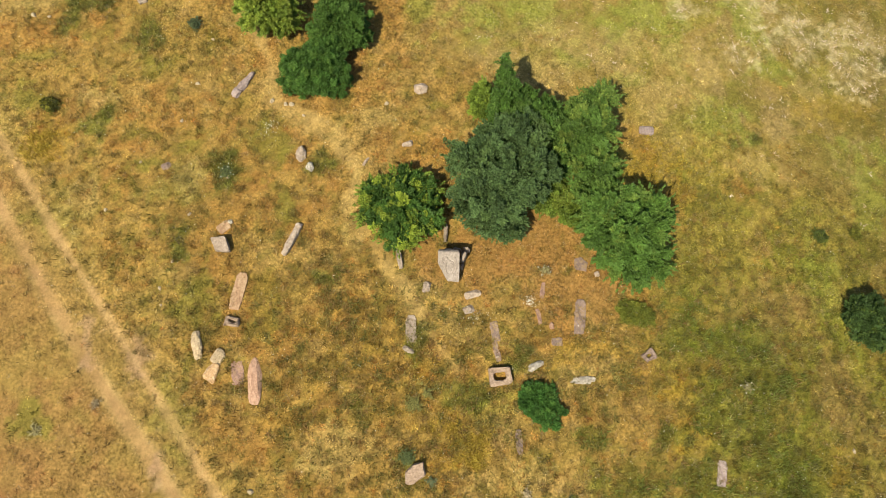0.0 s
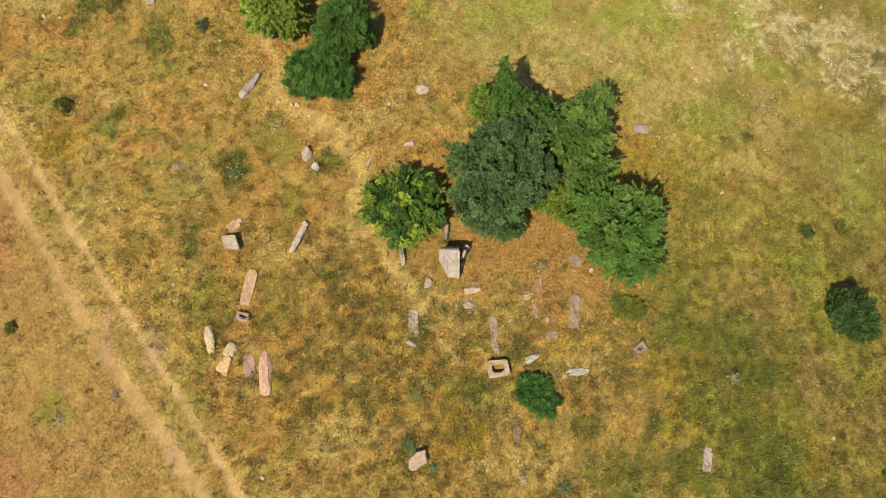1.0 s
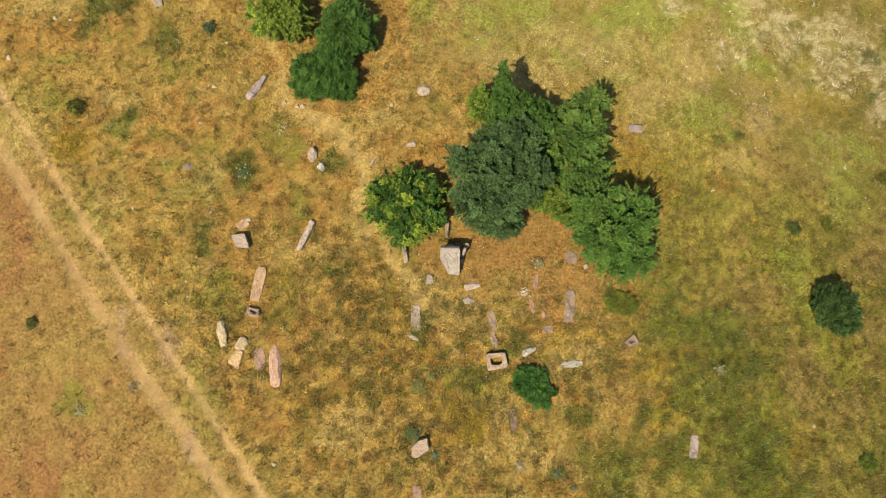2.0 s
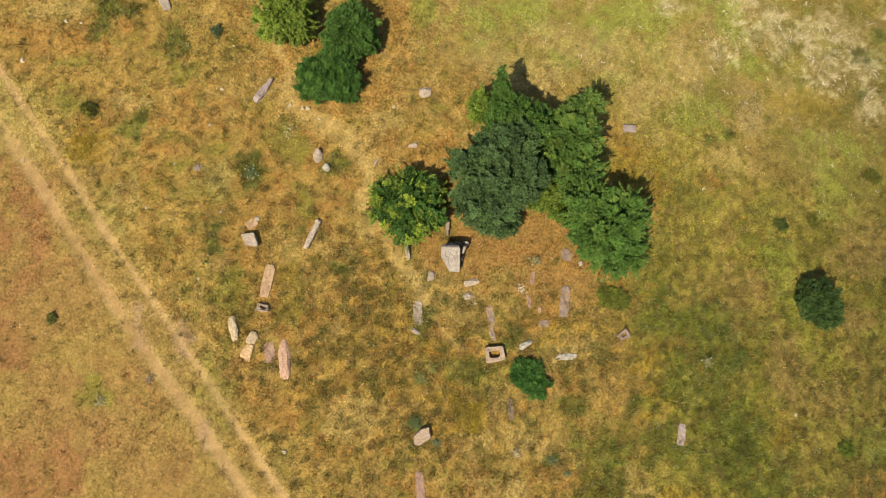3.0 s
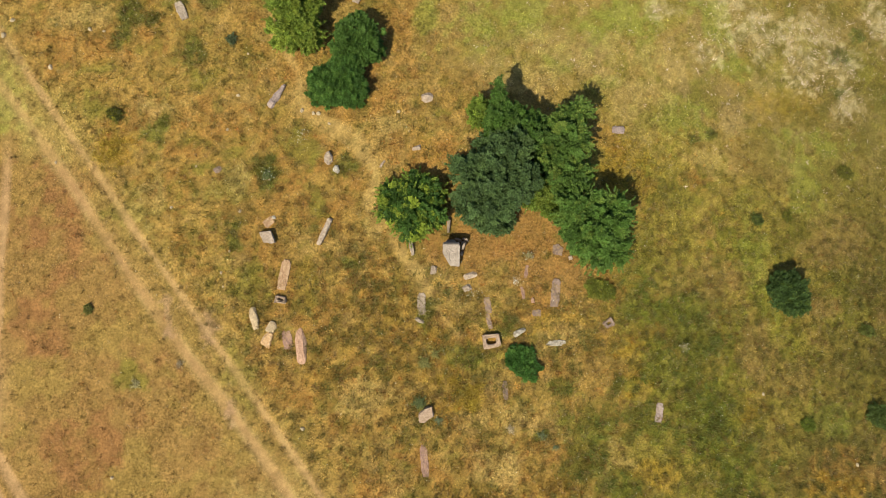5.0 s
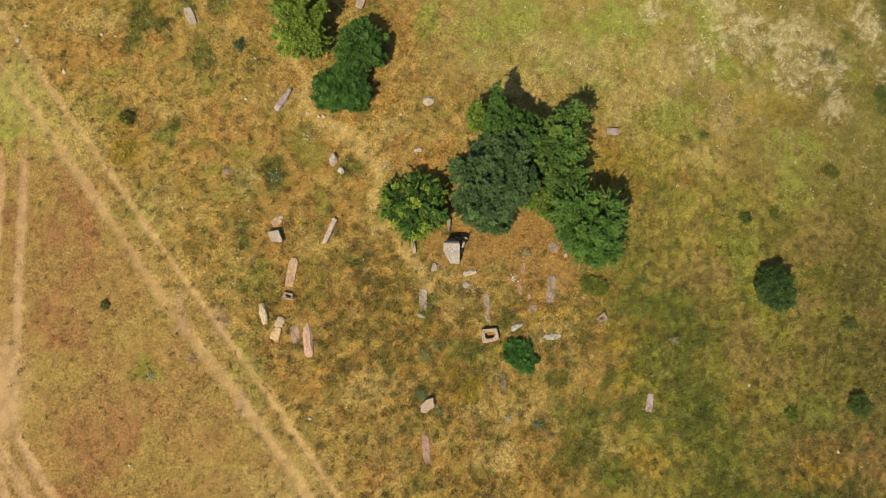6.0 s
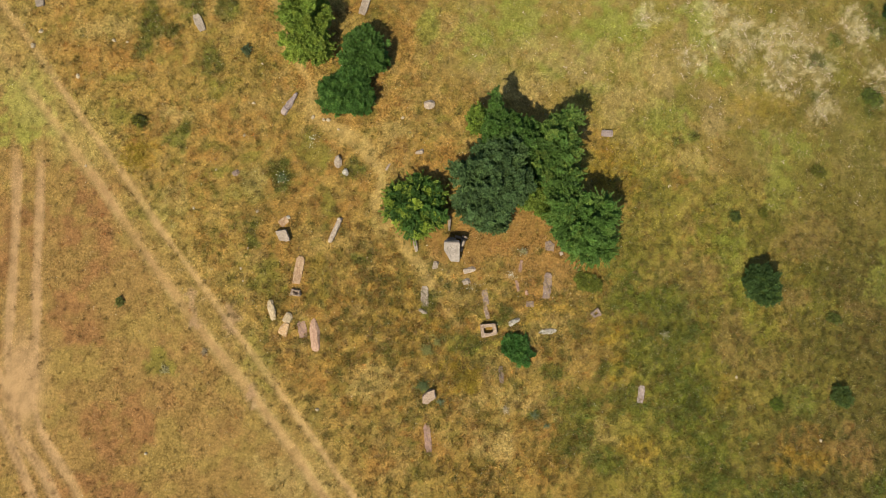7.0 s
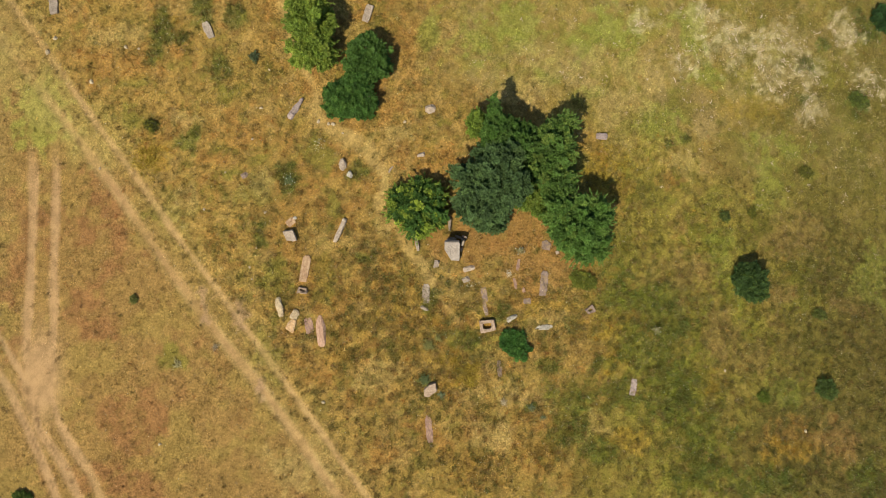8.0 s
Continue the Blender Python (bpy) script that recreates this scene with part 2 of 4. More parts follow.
    # dark clumps and bright tips of the tall growth
    core = np.exp(-((x + 1) / 11 + 0.5 * (broad - 0.5)) ** 2 - ((y + 1) / 8 + 0.5 * (mid - 0.5)) ** 2)
    tall = np.clip(0.30 * heart + 0.50 * right + 0.55 * core + belt + 0.9 * thick + 0.8 * weeds - 0.4 * patches(px, py, RUSTY[:3], frayed), 0, 1)
    clump = step(0.55, 0.75, 0.5 * nz(x, y, 0.6, 3) + 0.5 * nz(x, y, 0.3, 6, 2))
    gleam = step(0.58, 0.78, 0.5 * nz(x, y, 0.75, 7) + 0.5 * nz(x, y, 0.28, 0, 2))
    blend((0.118, 0.100, 0.022), clump * tall * 0.28)
    blend((0.340, 0.228, 0.080), gleam * tall * 0.26 * (1 - 0.7 * belt))
    # worn ground
    verge = (1 - step(0.5, 2.4, to_line(x, y, RUTS["long_b"]) + 1.2 * (mid - 0.5))) * (0.5 + 0.5 * mid)
    blend((0.340, 0.258, 0.092), verge * 0.42)
    rut = rut_cover(x, y)
    worn = (1 - step(0.12, 0.62, to_line(x, y, FOOTPATH) + (mid - 0.5) * 0.6)) * (0.55 + 0.45 * small)
    junction = np.clip(1.6 * np.exp(-(((x + 30.5) / 1.35) ** 2 + ((y + 4.6) / 3.0) ** 2)), 0, 1)
    grassy = 1 - 0.7 * step(14, 19, y)
    overgrown = (1 - step(0.6, 2.6, to_line(x, y, [(-36, 25), (-30.5, 17), (-26, 12.5)]) + 1.6 * (mid - 0.5))) * (0.6 + 0.4 * small)
    blend((0.346, 0.290, 0.104), overgrown * 0.55)
    bare = np.clip(np.maximum(rut * (0.62 + 0.38 * mid) * grassy, junction * (0.8 + 0.2 * small)), 0, 1)
    blend((0.404, 0.260, 0.146), bare * 0.76)
    blend((0.427, 0.284, 0.148), rut * step(0.45, 0.75, nz(x, y, 3.5, 5)) * 0.6 * grassy)
    blend((0.382, 0.248, 0.148), np.clip(np.maximum(junction, rut * grassy), 0, 1) * step(25, 28, -x) * step(0.8, 1.6, to_line(x, y, RUTS["long_a"])) * 0.8)
    blend((0.315, 0.205, 0.150), patches(px, py, [(-15.3, 0.0, .6, .9), (-17.6, .6, .45, 1.2), (-13.6, -5.2, .4, .9)], frayed) * 0.6)
    blend((0.420, 0.300, 0.130), worn * 0.80)
    for rut_name, edge in (("long_a", 0.44), ("long_b", 0.0)):
        rim = 1 - step(0.05, 0.20, np.abs(to_line(x, y, RUTS[rut_name]) + 0.2 * (mid - 0.5) - edge))
        blend((0.464, 0.376, 0.177), rim * (0.08 + 0.18 * mid) * (1 - 0.6 * step(12, 17, y)))
    mud = np.maximum(1 - step(0.06, 0.28, to_line(x, y, RUTS["spur_b"]) + (mid - 0.5) * 0.2), 1 - step(0.04, 0.20, to_line(x, y, RUTS["side_a"]) + (mid - 0.5) * 0.2)) * step(5.5, 8, -y) * step(0.3, 0.6, small)
    blend((0.172, 0.106, 0.059), mud * 0.75)
    c *= (1 + (0.24 + 0.30 * tall) * (tiny - 0.5))[..., None] * np.array([1.01, 0.995, 0.76])
    return c, np.maximum(bare, worn * 0.8), np.maximum(weeds, 0.5 * belt), tall * (1 - bare)


# ---- materials ----
def material(name):
    m = bpy.data.materials.new(name)
    m.use_nodes = True
    nt = m.node_tree
    return m, nt, nt.nodes["Principled BSDF"]


def node(nt, kind, **inputs):
    n = nt.nodes.new(kind)
    for k, v in inputs.items():
        n.inputs[k].default_value = v
    return n


def noise_ramp(nt, scale, stops, detail=6.0, rough=0.6, coords="Object"):
    tc = nt.nodes.new("ShaderNodeTexCoord")
    n = node(nt, "ShaderNodeTexNoise", Scale=scale, Detail=detail, Roughness=rough)
    nt.links.new(tc.outputs[coords], n.inputs["Vector"])
    r = nt.nodes.new("ShaderNodeValToRGB")
    while len(r.color_ramp.elements) < len(stops):
        r.color_ramp.elements.new(0.5)
    for e, (p, c) in zip(r.color_ramp.elements, stops):
        e.position, e.color = p, (*c, 1)
    nt.links.new(n.outputs["Fac"], r.inputs["Fac"])
    return n, r


def mix_rgb(nt, a, b, fac, mode="MIX"):
    m = nt.nodes.new("ShaderNodeMix")
    m.data_type, m.blend_type = "RGBA", mode
    for socket, value in ((m.inputs["Factor"], fac), (m.inputs["A"], a), (m.inputs["B"], b)):
        if hasattr(value, "links"):
            nt.links.new(value, socket)
        else:
            socket.default_value = value
    return m.outputs["Result"]


def stone_material(name, dark, light, lichen, lichen_amount=0.5, relief=0.9):
    m, nt, bsdf = material(name)
    _, base = noise_ramp(nt, 2.2, [(0.3, dark), (0.7, light)])
    _, grain = noise_ramp(nt, 38.0, [(0.3, (0.62, 0.62, 0.62)), (0.7, (1.18, 1.18, 1.18))])
    col = mix_rgb(nt, base.outputs["Color"], grain.outputs["Color"], 1.0, "MULTIPLY")
    _, bands = noise_ramp(nt, 8.0, [(0.36, (0.70, 0.67, 0.63)), (0.62, (1.1, 1.1, 1.1))], 7.0, 0.7)
    col = mix_rgb(nt, col, bands.outputs["Color"], 1.0, "MULTIPLY")
    _, spots = noise_ramp(nt, 6.5, [(0.52, (0, 0, 0)), (0.60, (lichen_amount,) * 3)], 8.0, 0.65)
    col = mix_rgb(nt, col, (*lichen, 1), spots.outputs["Color"])
    info = nt.nodes.new("ShaderNodeObjectInfo")
    hue = node(nt, "ShaderNodeHueSaturation")
    rng_map = node(nt, "ShaderNodeMapRange")
    rng_map.inputs["To Min"].default_value, rng_map.inputs["To Max"].default_value = 0.85, 1.12
    nt.links.new(info.outputs["Random"], rng_map.inputs["Value"])
    nt.links.new(rng_map.outputs["Result"], hue.inputs["Value"])
    nt.links.new(col, hue.inputs["Color"])
    nt.links.new(hue.outputs["Color"], bsdf.inputs["Base Color"])
    n, _ = noise_ramp(nt, 22.0, [(0, (0, 0, 0)), (1, (1, 1, 1))], 8.0, 0.7)
    bump = node(nt, "ShaderNodeBump", Strength=relief, Distance=0.05)
    nt.links.new(n.outputs["Fac"], bump.inputs["Height"])
    nt.links.new(bump.outputs["Normal"], bsdf.inputs["Normal"])
    bsdf.inputs["Roughness"].default_value = 0.9
    return m


GREY_STONE = stone_material("grey_stone", (0.23, 0.175, 0.12), (0.44, 0.35, 0.25), (0.15, 0.11, 0.065), 0.55)
PALE_STONE = stone_material("pale_stone", (0.31, 0.23, 0.155), (0.52, 0.41, 0.295), (0.24, 0.165, 0.085), 0.5)
CREAM_STONE = stone_material("cream_stone", (0.42, 0.305, 0.160), (0.60, 0.455, 0.265), (0.42, 0.29, 0.14), 0.40)
PINK_STONE = stone_material("pink_stone", (0.32, 0.182, 0.106), (0.45, 0.272, 0.168), (0.42, 0.285, 0.17), 0.40, 0.4)
OCHRE_STONE = stone_material("ochre_stone", (0.42, 0.245, 0.105), (0.60, 0.385, 0.18), (0.44, 0.36, 0.22), 0.5)
TROUGH_STONE = stone_material("trough_stone", (0.30, 0.20, 0.122), (0.46, 0.33, 0.215), (0.22, 0.15, 0.08), 0.5)
TAN_STONE = stone_material("tan_stone", (0.34, 0.195, 0.096), (0.47, 0.300, 0.155), (0.47, 0.35, 0.19), 0.35, 0.35)
ROSE_STONE = stone_material("rose_stone", (0.25, 0.145, 0.098), (0.38, 0.225, 0.155), (0.32, 0.20, 0.09), 0.6)
LILAC_STONE = stone_material("lilac_stone", (0.28, 0.205, 0.165), (0.46, 0.355, 0.30), (0.27, 0.20, 0.13), 0.45)
WHITE_STONE = stone_material("white_stone", (0.40, 0.34, 0.25), (0.66, 0.59, 0.46), (0.26, 0.21, 0.13), 0.5)
FIELD_STONE = stone_material("field_stone", (0.42, 0.32, 0.180), (0.60, 0.475, 0.285), (0.30, 0.235, 0.12), 0.4)
DUSTY_PINK = stone_material("dusty_pink_stone", (0.19, 0.128, 0.090), (0.32, 0.225, 0.165), (0.30, 0.195, 0.085), 0.75)

GROUND, nt, bsdf = material("dry_meadow_soil")
attr = nt.nodes.new("ShaderNodeAttribute")
attr.attribute_name = "tint"
_, g1 = noise_ramp(nt, 6.5, [(0.37, (0.37, 0.385, 0.31)), (0.63, (1.36, 1.315, 1.37))], 5.0, 0.6)
_, g2 = noise_ramp(nt, 26.0, [(0.34, (0.56, 0.54, 0.50)), (0.66, (1.28, 1.25, 1.2))], 6.0, 0.7)
grain = nt.nodes.new("ShaderNodeAttribute")
grain.attribute_name = "grain"
c = mix_rgb(nt, attr.outputs["Color"], g1.outputs["Color"], grain.outputs["Fac"], "MULTIPLY")
c = mix_rgb(nt, c, g2.outputs["Color"], 0.6, "MULTIPLY")
_, g3 = noise_ramp(nt, 75.0, [(0.36, (0.58, 0.56, 0.53)), (0.64, (1.28, 1.26, 1.23))], 4.0, 0.7)
c = mix_rgb(nt, c, g3.outputs["Color"], 0.35, "MULTIPLY")
c = mix_rgb(nt, c, (0.86, 0.84, 0.82, 1), 1.0, "MULTIPLY")
nt.links.new(c, bsdf.inputs["Base Color"])
bsdf.inputs["Roughness"].default_value = 1.0
bsdf.inputs["Specular IOR Level"].default_value = 0.1
n, _ = noise_ramp(nt, 9.0, [(0, (0, 0, 0)), (1, (1, 1, 1))], 10.0, 0.75)
bump = node(nt, "ShaderNodeBump", Strength=0.4, Distance=0.05)
nt.links.new(n.outputs["Fac"], bump.inputs["Height"])
nt.links.new(bump.outputs["Normal"], bsdf.inputs["Normal"])


def plant_material(name, through_light=0.35, rough=0.6, vary=0.28):
    """Leaf or blade that takes its colour from the mesh and lets some light through."""
    m, nt, bsdf = material(name)
    at = nt.nodes.new("ShaderNodeAttribute")
    at.attribute_name = "tint"
    geo = nt.nodes.new("ShaderNodeNewGeometry")
    var = node(nt, "ShaderNodeMapRange")
    var.inputs["To Min"].default_value, var.inputs["To Max"].default_value = 1 - vary, 1 + vary
    nt.links.new(geo.outputs["Random Per Island"], var.inputs["Value"])
    hue = node(nt, "ShaderNodeHueSaturation")
    nt.links.new(at.outputs["Color"], hue.inputs["Color"])
    nt.links.new(var.outputs["Result"], hue.inputs["Value"])
    nt.links.new(hue.outputs["Color"], bsdf.inputs["Base Color"])
    bsdf.inputs["Roughness"].default_value = rough
    bsdf.inputs["Specular IOR Level"].default_value = 0.15
    tr = nt.nodes.new("ShaderNodeBsdfTranslucent")
    nt.links.new(hue.outputs["Color"], tr.inputs["Color"])
    mx = nt.nodes.new("ShaderNodeMixShader")
    mx.inputs[0].default_value = through_light
    nt.links.new(bsdf.outputs[0], mx.inputs[1])
    nt.links.new(tr.outputs[0], mx.inputs[2])
    nt.links.new(mx.outputs[0], nt.nodes["Material Output"].inputs["Surface"])
    return m


LEAF = plant_material("leaf", 0.3, 0.55)
GRASS = plant_material("grass_blade", 0.3, 0.75, 0.14)
PETAL = plant_material("petal", 0.3, 0.8)
BARK, nt, bsdf = material("bark")
_, r = noise_ramp(nt, 14.0, [(0.3, (0.06, 0.045, 0.03)), (0.7, (0.17, 0.13, 0.09))])
nt.links.new(r.outputs["Color"], bsdf.inputs["Base Color"])
bsdf.inputs["Roughness"].default_value = 0.95


# ---- mesh helpers ----
def soup(name, verts, sizes, colours, mat):
    """A mesh of separate polygons that all have the same number of corners, with a colour for each corner."""
    me = bpy.data.meshes.new(name)
    nv, k = len(verts), sizes
    me.vertices.add(nv)
    me.vertices.foreach_set("co", np.ascontiguousarray(verts, np.float32).ravel())
    me.loops.add(nv)
    me.loops.foreach_set("vertex_index", np.arange(nv, dtype=np.int32))
    me.polygons.add(nv // k)
    me.polygons.foreach_set("loop_start", np.arange(0, nv, k, dtype=np.int32))
    me.update(calc_edges=True)
    at = me.attributes.new("tint", "FLOAT_COLOR", "POINT")
    at.data.foreach_set("color", np.concatenate([colours, np.ones((nv, 1))], 1).astype(np.float32).ravel())
    me.materials.append(mat)
    return me


def part(name, bm, mat, parent=None, label=""):
    me = bpy.data.meshes.new(name)
    bm.to_mesh(me)
    bm.free()
    me.materials.append(mat)
    if mat.name == "bark":
        me.polygons.foreach_set("use_smooth", np.ones(len(me.polygons), bool))
    ob = new(name, me)
    ob.parent = parent
    return tagged(ob, label)


def loops_to_bm(loops, cap_first=True, cap_last=True):
    """Skins closed loops of equal length one after the other."""
    bm = bmesh.new()
    rings = [[bm.verts.new(p) for p in ring] for ring in loops]
    n = len(rings[0])
    for a, b in zip(rings[:-1], rings[1:]):
        for i in range(n):
            bm.faces.new((a[i], a[(i + 1) % n], b[(i + 1) % n], b[i]))
    if cap_first:
        bm.faces.new(rings[0][::-1])
    if cap_last:
        bm.faces.new(rings[-1])
    bmesh.ops.recalc_face_normals(bm, faces=bm.faces)
    return bm


KEEP_OFF = []     # ellipses that tall grass leaves free: x, y, half length, half width, turn


def rough_point(p, seed, amount, size):
    q = p / size + Vector((seed * 7.1, seed * 3.3, seed * 1.7))
    return p + noise.noise_vector(q) * amount + noise.noise_vector(q * 3.1) * amount * 0.4


def chop(p, planes):
    for d, off in planes:
        over = p.dot(d) - off
        if over > 0:
            p = p - d * over
    return p


def rock_bm(length, width, high, seed, boxy=0.6, rough=0.10, waist=None, rings=18, sides=34, cuts=11):
    """A weathered boulder or block: a squared-off ellipsoid with broken flat faces, sunk a little below z = 0."""
    rnd = random.Random(seed * 31 + 5)
    planes = []
    for k in range(cuts):
        a, up = rnd.uniform(0, 2 * math.pi), rnd.uniform(-0.1, 0.9)
        d = Vector((math.cos(a) / length, math.sin(a) / width, up / max(high, 0.2))).normalized()
        reach = math.sqrt((d.x * length / 2) ** 2 + (d.y * width / 2) ** 2 + (d.z * high * 0.62) ** 2)
        planes.append((d, reach * rnd.uniform(0.70, 0.97) + d.z * high * 0.38))
    loops = []
    ex = lambda v, p: math.copysign(abs(v) ** p, v)
    for i in range(1, rings):
        a = -math.pi / 2 + math.pi * i / rings
        ring = []
        for j in range(sides):
            b = 2 * math.pi * j / sides
            ca, sa = ex(math.cos(a), boxy), ex(math.sin(a), boxy)
            u = ca * ex(math.cos(b), boxy)
            v = ca * ex(math.sin(b), boxy)
            if waist:
                v *= waist(u)
            p = Vector((u * length / 2, v * width / 2, sa * high * 0.62 + high * 0.38))
            size = min(width, max(high, 0.25))
            p = rough_point(p, seed, rough * size * 1.3, 0.5 * width + 0.1)
            p = chop(p, planes)
            ring.append(rough_point(p, seed + 3, rough * size * 0.45 + 0.018, 0.13))
        loops.append(ring)
    return loops_to_bm(loops)


def slab_bm(corners, thick, seed, rough=0.05, per_edge=8):
    """A broken slab with that outline: worn rounded edge and an uneven top."""
    pts = []
    n = len(corners)
    for k in range(n):
        a, b = Vector(corners[k]), Vector(corners[(k + 1) % n])
        for i in range(per_edge):
            f = (i + 0.5) / per_edge
            pts.append(a.lerp(b, f))
    mid = sum(pts, Vector((0, 0))) / len(pts)
    loops = []
    for scale, z in ((0.97, -0.12), (1.0, 0.0), (1.0, thick * 0.55), (0.985, thick * 0.88), (0.94, thick), (0.75, thick), (0.5, thick), (0.22, thick)):
        ring = []
        for p in pts:
            q = mid + (p - mid) * scale
            v = Vector((q.x, q.y, z))
            d = rough_point(v, seed, rough, 0.25)
            ring.append(Vector((d.x, d.y, v.z + (d.z - v.z) * 0.5)))
        loops.append(ring)
    return loops_to_bm(loops)


def place(ob, x, y, turn, sink=0.03, tilt=(0, 0), lift=0.0):
    ob.matrix_world = pose(x, y, hz(x, y) - sink + lift, tilt[0], tilt[1], turn)
    return ob


def rock(label, x, y, length, width, high, turn, mat, seed, boxy=0.6, rough=0.10, waist=None, name="boulder", category="stone", sink=0.04, tilt=(0, 0), group=""):
    ob = part(name, rock_bm(length, width, high, seed, boxy, rough, waist, cuts=0 if boxy < 0.4 else 4 if boxy < 0.5 else 11), mat)
    place(ob, x, y, turn, sink, tilt)
    KEEP_OFF.append((x, y, length * 0.43, width * 0.41, radians(turn)))
    return tagged(ob, label, category, group)


def slab(label, x, y, corners, thick, turn, mat, seed, name="stone_slab", category="slab", sink=0.05, rough=0.055, tilt=(0, 0)):
    ob = part(name, slab_bm(corners, thick, seed, rough), mat)
    place(ob, x, y, turn, sink if thick > 0.1 else 0.012, tilt)
    lx, ly = max(abs(c[0]) for c in corners), max(abs(c[1]) for c in corners)
    cover_free = 0.66 if thick < 0.1 else 0.92
    KEEP_OFF.append((x, y, lx * cover_free, ly * cover_free, radians(turn)))
    return tagged(ob, label, category)


def oblong(length, width, point=0.0, cut=0.25):
    """Corners of a long slab along x; point narrows its far end."""
    a, b = length / 2, width / 2
    return [(-a, -b * 0.8), (-a * 0.4, -b), (a * (1 - cut), -b * 0.95), (a, -b * (0.75 - point * 0.55)), (a, b * (0.75 - point * 0.55)), (a * (1 - cut), b * 0.95), (-a * 0.3, b), (-a, b * 0.85)]


# ---- ground: one sheet to the horizon ----
def axis(lo, hi, fine, far):
    core = np.arange(lo, hi + fine / 2, fine)
    out = np.cumsum(fine * 1.32 ** np.arange(1, 60))
    out = out[out < far]
    return np.concatenate([(lo - out)[::-1], core, hi + out])


gx, gy = axis(-40, 45, 0.2, 4000), axis(-20, 34, 0.2, 4000)
X, Y = np.meshgrid(gx, gy)
Z = height(X, Y)
nx, ny = len(gx), len(gy)
me = bpy.data.meshes.new("ground")
me.vertices.add(nx * ny)
me.vertices.foreach_set("co", np.stack([X, Y, Z], -1).astype(np.float32).ravel())
ii, jj = np.meshgrid(np.arange(nx - 1), np.arange(ny - 1))
a = (jj * nx + ii).ravel()
quads = np.stack([a, a + 1, a + nx + 1, a + nx], 1).astype(np.int32)
me.loops.add(quads.size)
me.loops.foreach_set("vertex_index", quads.ravel())
me.polygons.add(len(quads))
me.polygons.foreach_set("loop_start", np.arange(0, quads.size, 4, dtype=np.int32))
me.polygons.foreach_set("use_smooth", np.ones(len(quads), bool))
me.update(calc_edges=True)
C, worn_bare, _, tall_growth = cover(X, Y)
grain = np.clip(0.78 + 0.02 * tall_growth - 0.20 * meadow(X, Y) - 0.15 * west(X, Y) - 0.5 * worn_bare, 0.15, 1) * (0.68 + 0.40 * nz(X, Y, 3.0, 4))
# beyond the meadow the sheet is coarser, so only broad fields of colour remain there
away = np.maximum(np.maximum(-37 - X, X - 43), np.maximum(-18 - Y, Y - 32))
fields = np.array([0.295, 0.215, 0.088]) * (0.8 + 0.4 * vnoise(X, Y, 45, 1))[..., None]
fields += (np.array([0.215, 0.225, 0.070]) - fields) * step(0.35, 0.75, vnoise(X, Y, 70, 2))[..., None]
fields += (np.array([0.275, 0.225, 0.085]) - fields) * step(200, 700, away)[..., None]
C = (C + (fields - C) * step(-5, 3, away)[..., None]).reshape(-1, 3)
me.attributes.new("tint", "FLOAT_COLOR", "POINT").data.foreach_set("color", np.concatenate([C, np.ones((len(C), 1))], 1).astype(np.float32).ravel())
me.attributes.new("grain", "FLOAT", "POINT").data.foreach_set("value", grain.astype(np.float32).ravel())
me.materials.append(GROUND)
tagged(new("ground", me), "dry rust and straw coloured meadow with wheel ruts", "ground", kind="structure")


# the worn wheel tracks, laid just over the sheet
taken = np.zeros(len(quads), bool)


def track_strip(rut, label):
    worn_in = 1 - to_line(X, Y, RUTS[rut]) / (1.25 * HALF_WIDTH[rut])
    if rut == "side_a":
        worn_in = np.maximum(worn_in, 1 - ((X + 30.5) / 1.4) ** 2 - ((Y + 4.6) / 3.4) ** 2)
    inside = (worn_in > 0) & (np.abs(X) < 60) & (np.abs(Y) < 60)
    keep = inside.ravel()[quads].all(1) & ~taken
    taken[keep] = True
    used, flat = np.unique(quads[keep], return_inverse=True)
    strip = bpy.data.meshes.new("dirt_track")
    strip.from_pydata(np.stack([X.ravel(), Y.ravel(), Z.ravel() + 0.006], 1)[used].tolist(), [], flat.reshape(-1, 4).tolist())
    strip.polygons.foreach_set("use_smooth", np.ones(len(strip.polygons), bool))
    strip.attributes.new("tint", "FLOAT_COLOR", "POINT").data.foreach_set("color", np.concatenate([C[used], np.ones((len(used), 1))], 1).astype(np.float32).ravel())
    strip.attributes.new("grain", "FLOAT", "POINT").data.foreach_set("value", grain.ravel()[used].astype(np.float32))
    strip.materials.append(GROUND)
    return tagged(new("dirt_track", strip), label, "track", kind="structure")


track_strip("long_a", "broad pale wheel rut across dry meadow")
track_strip("long_b", "narrow pale wheel rut across dry meadow")
track_strip("side_a", "pinkish bare earth rut widening at a fork")
track_strip("side_b", "pinkish bare earth rut beside grazed field")
track_strip("spur_a", "faint pale rut joining a bare earth fork")
track_strip("spur_b", "muddy brown rut below a bare earth fork")

# ---- trees and bushes ----
LEAF_SHAPE = np.array([(0, 0, 0), (0.55, 0.34, 0.05), (1.0, 0, -0.06), (0.5, -0.36, 0.05)])


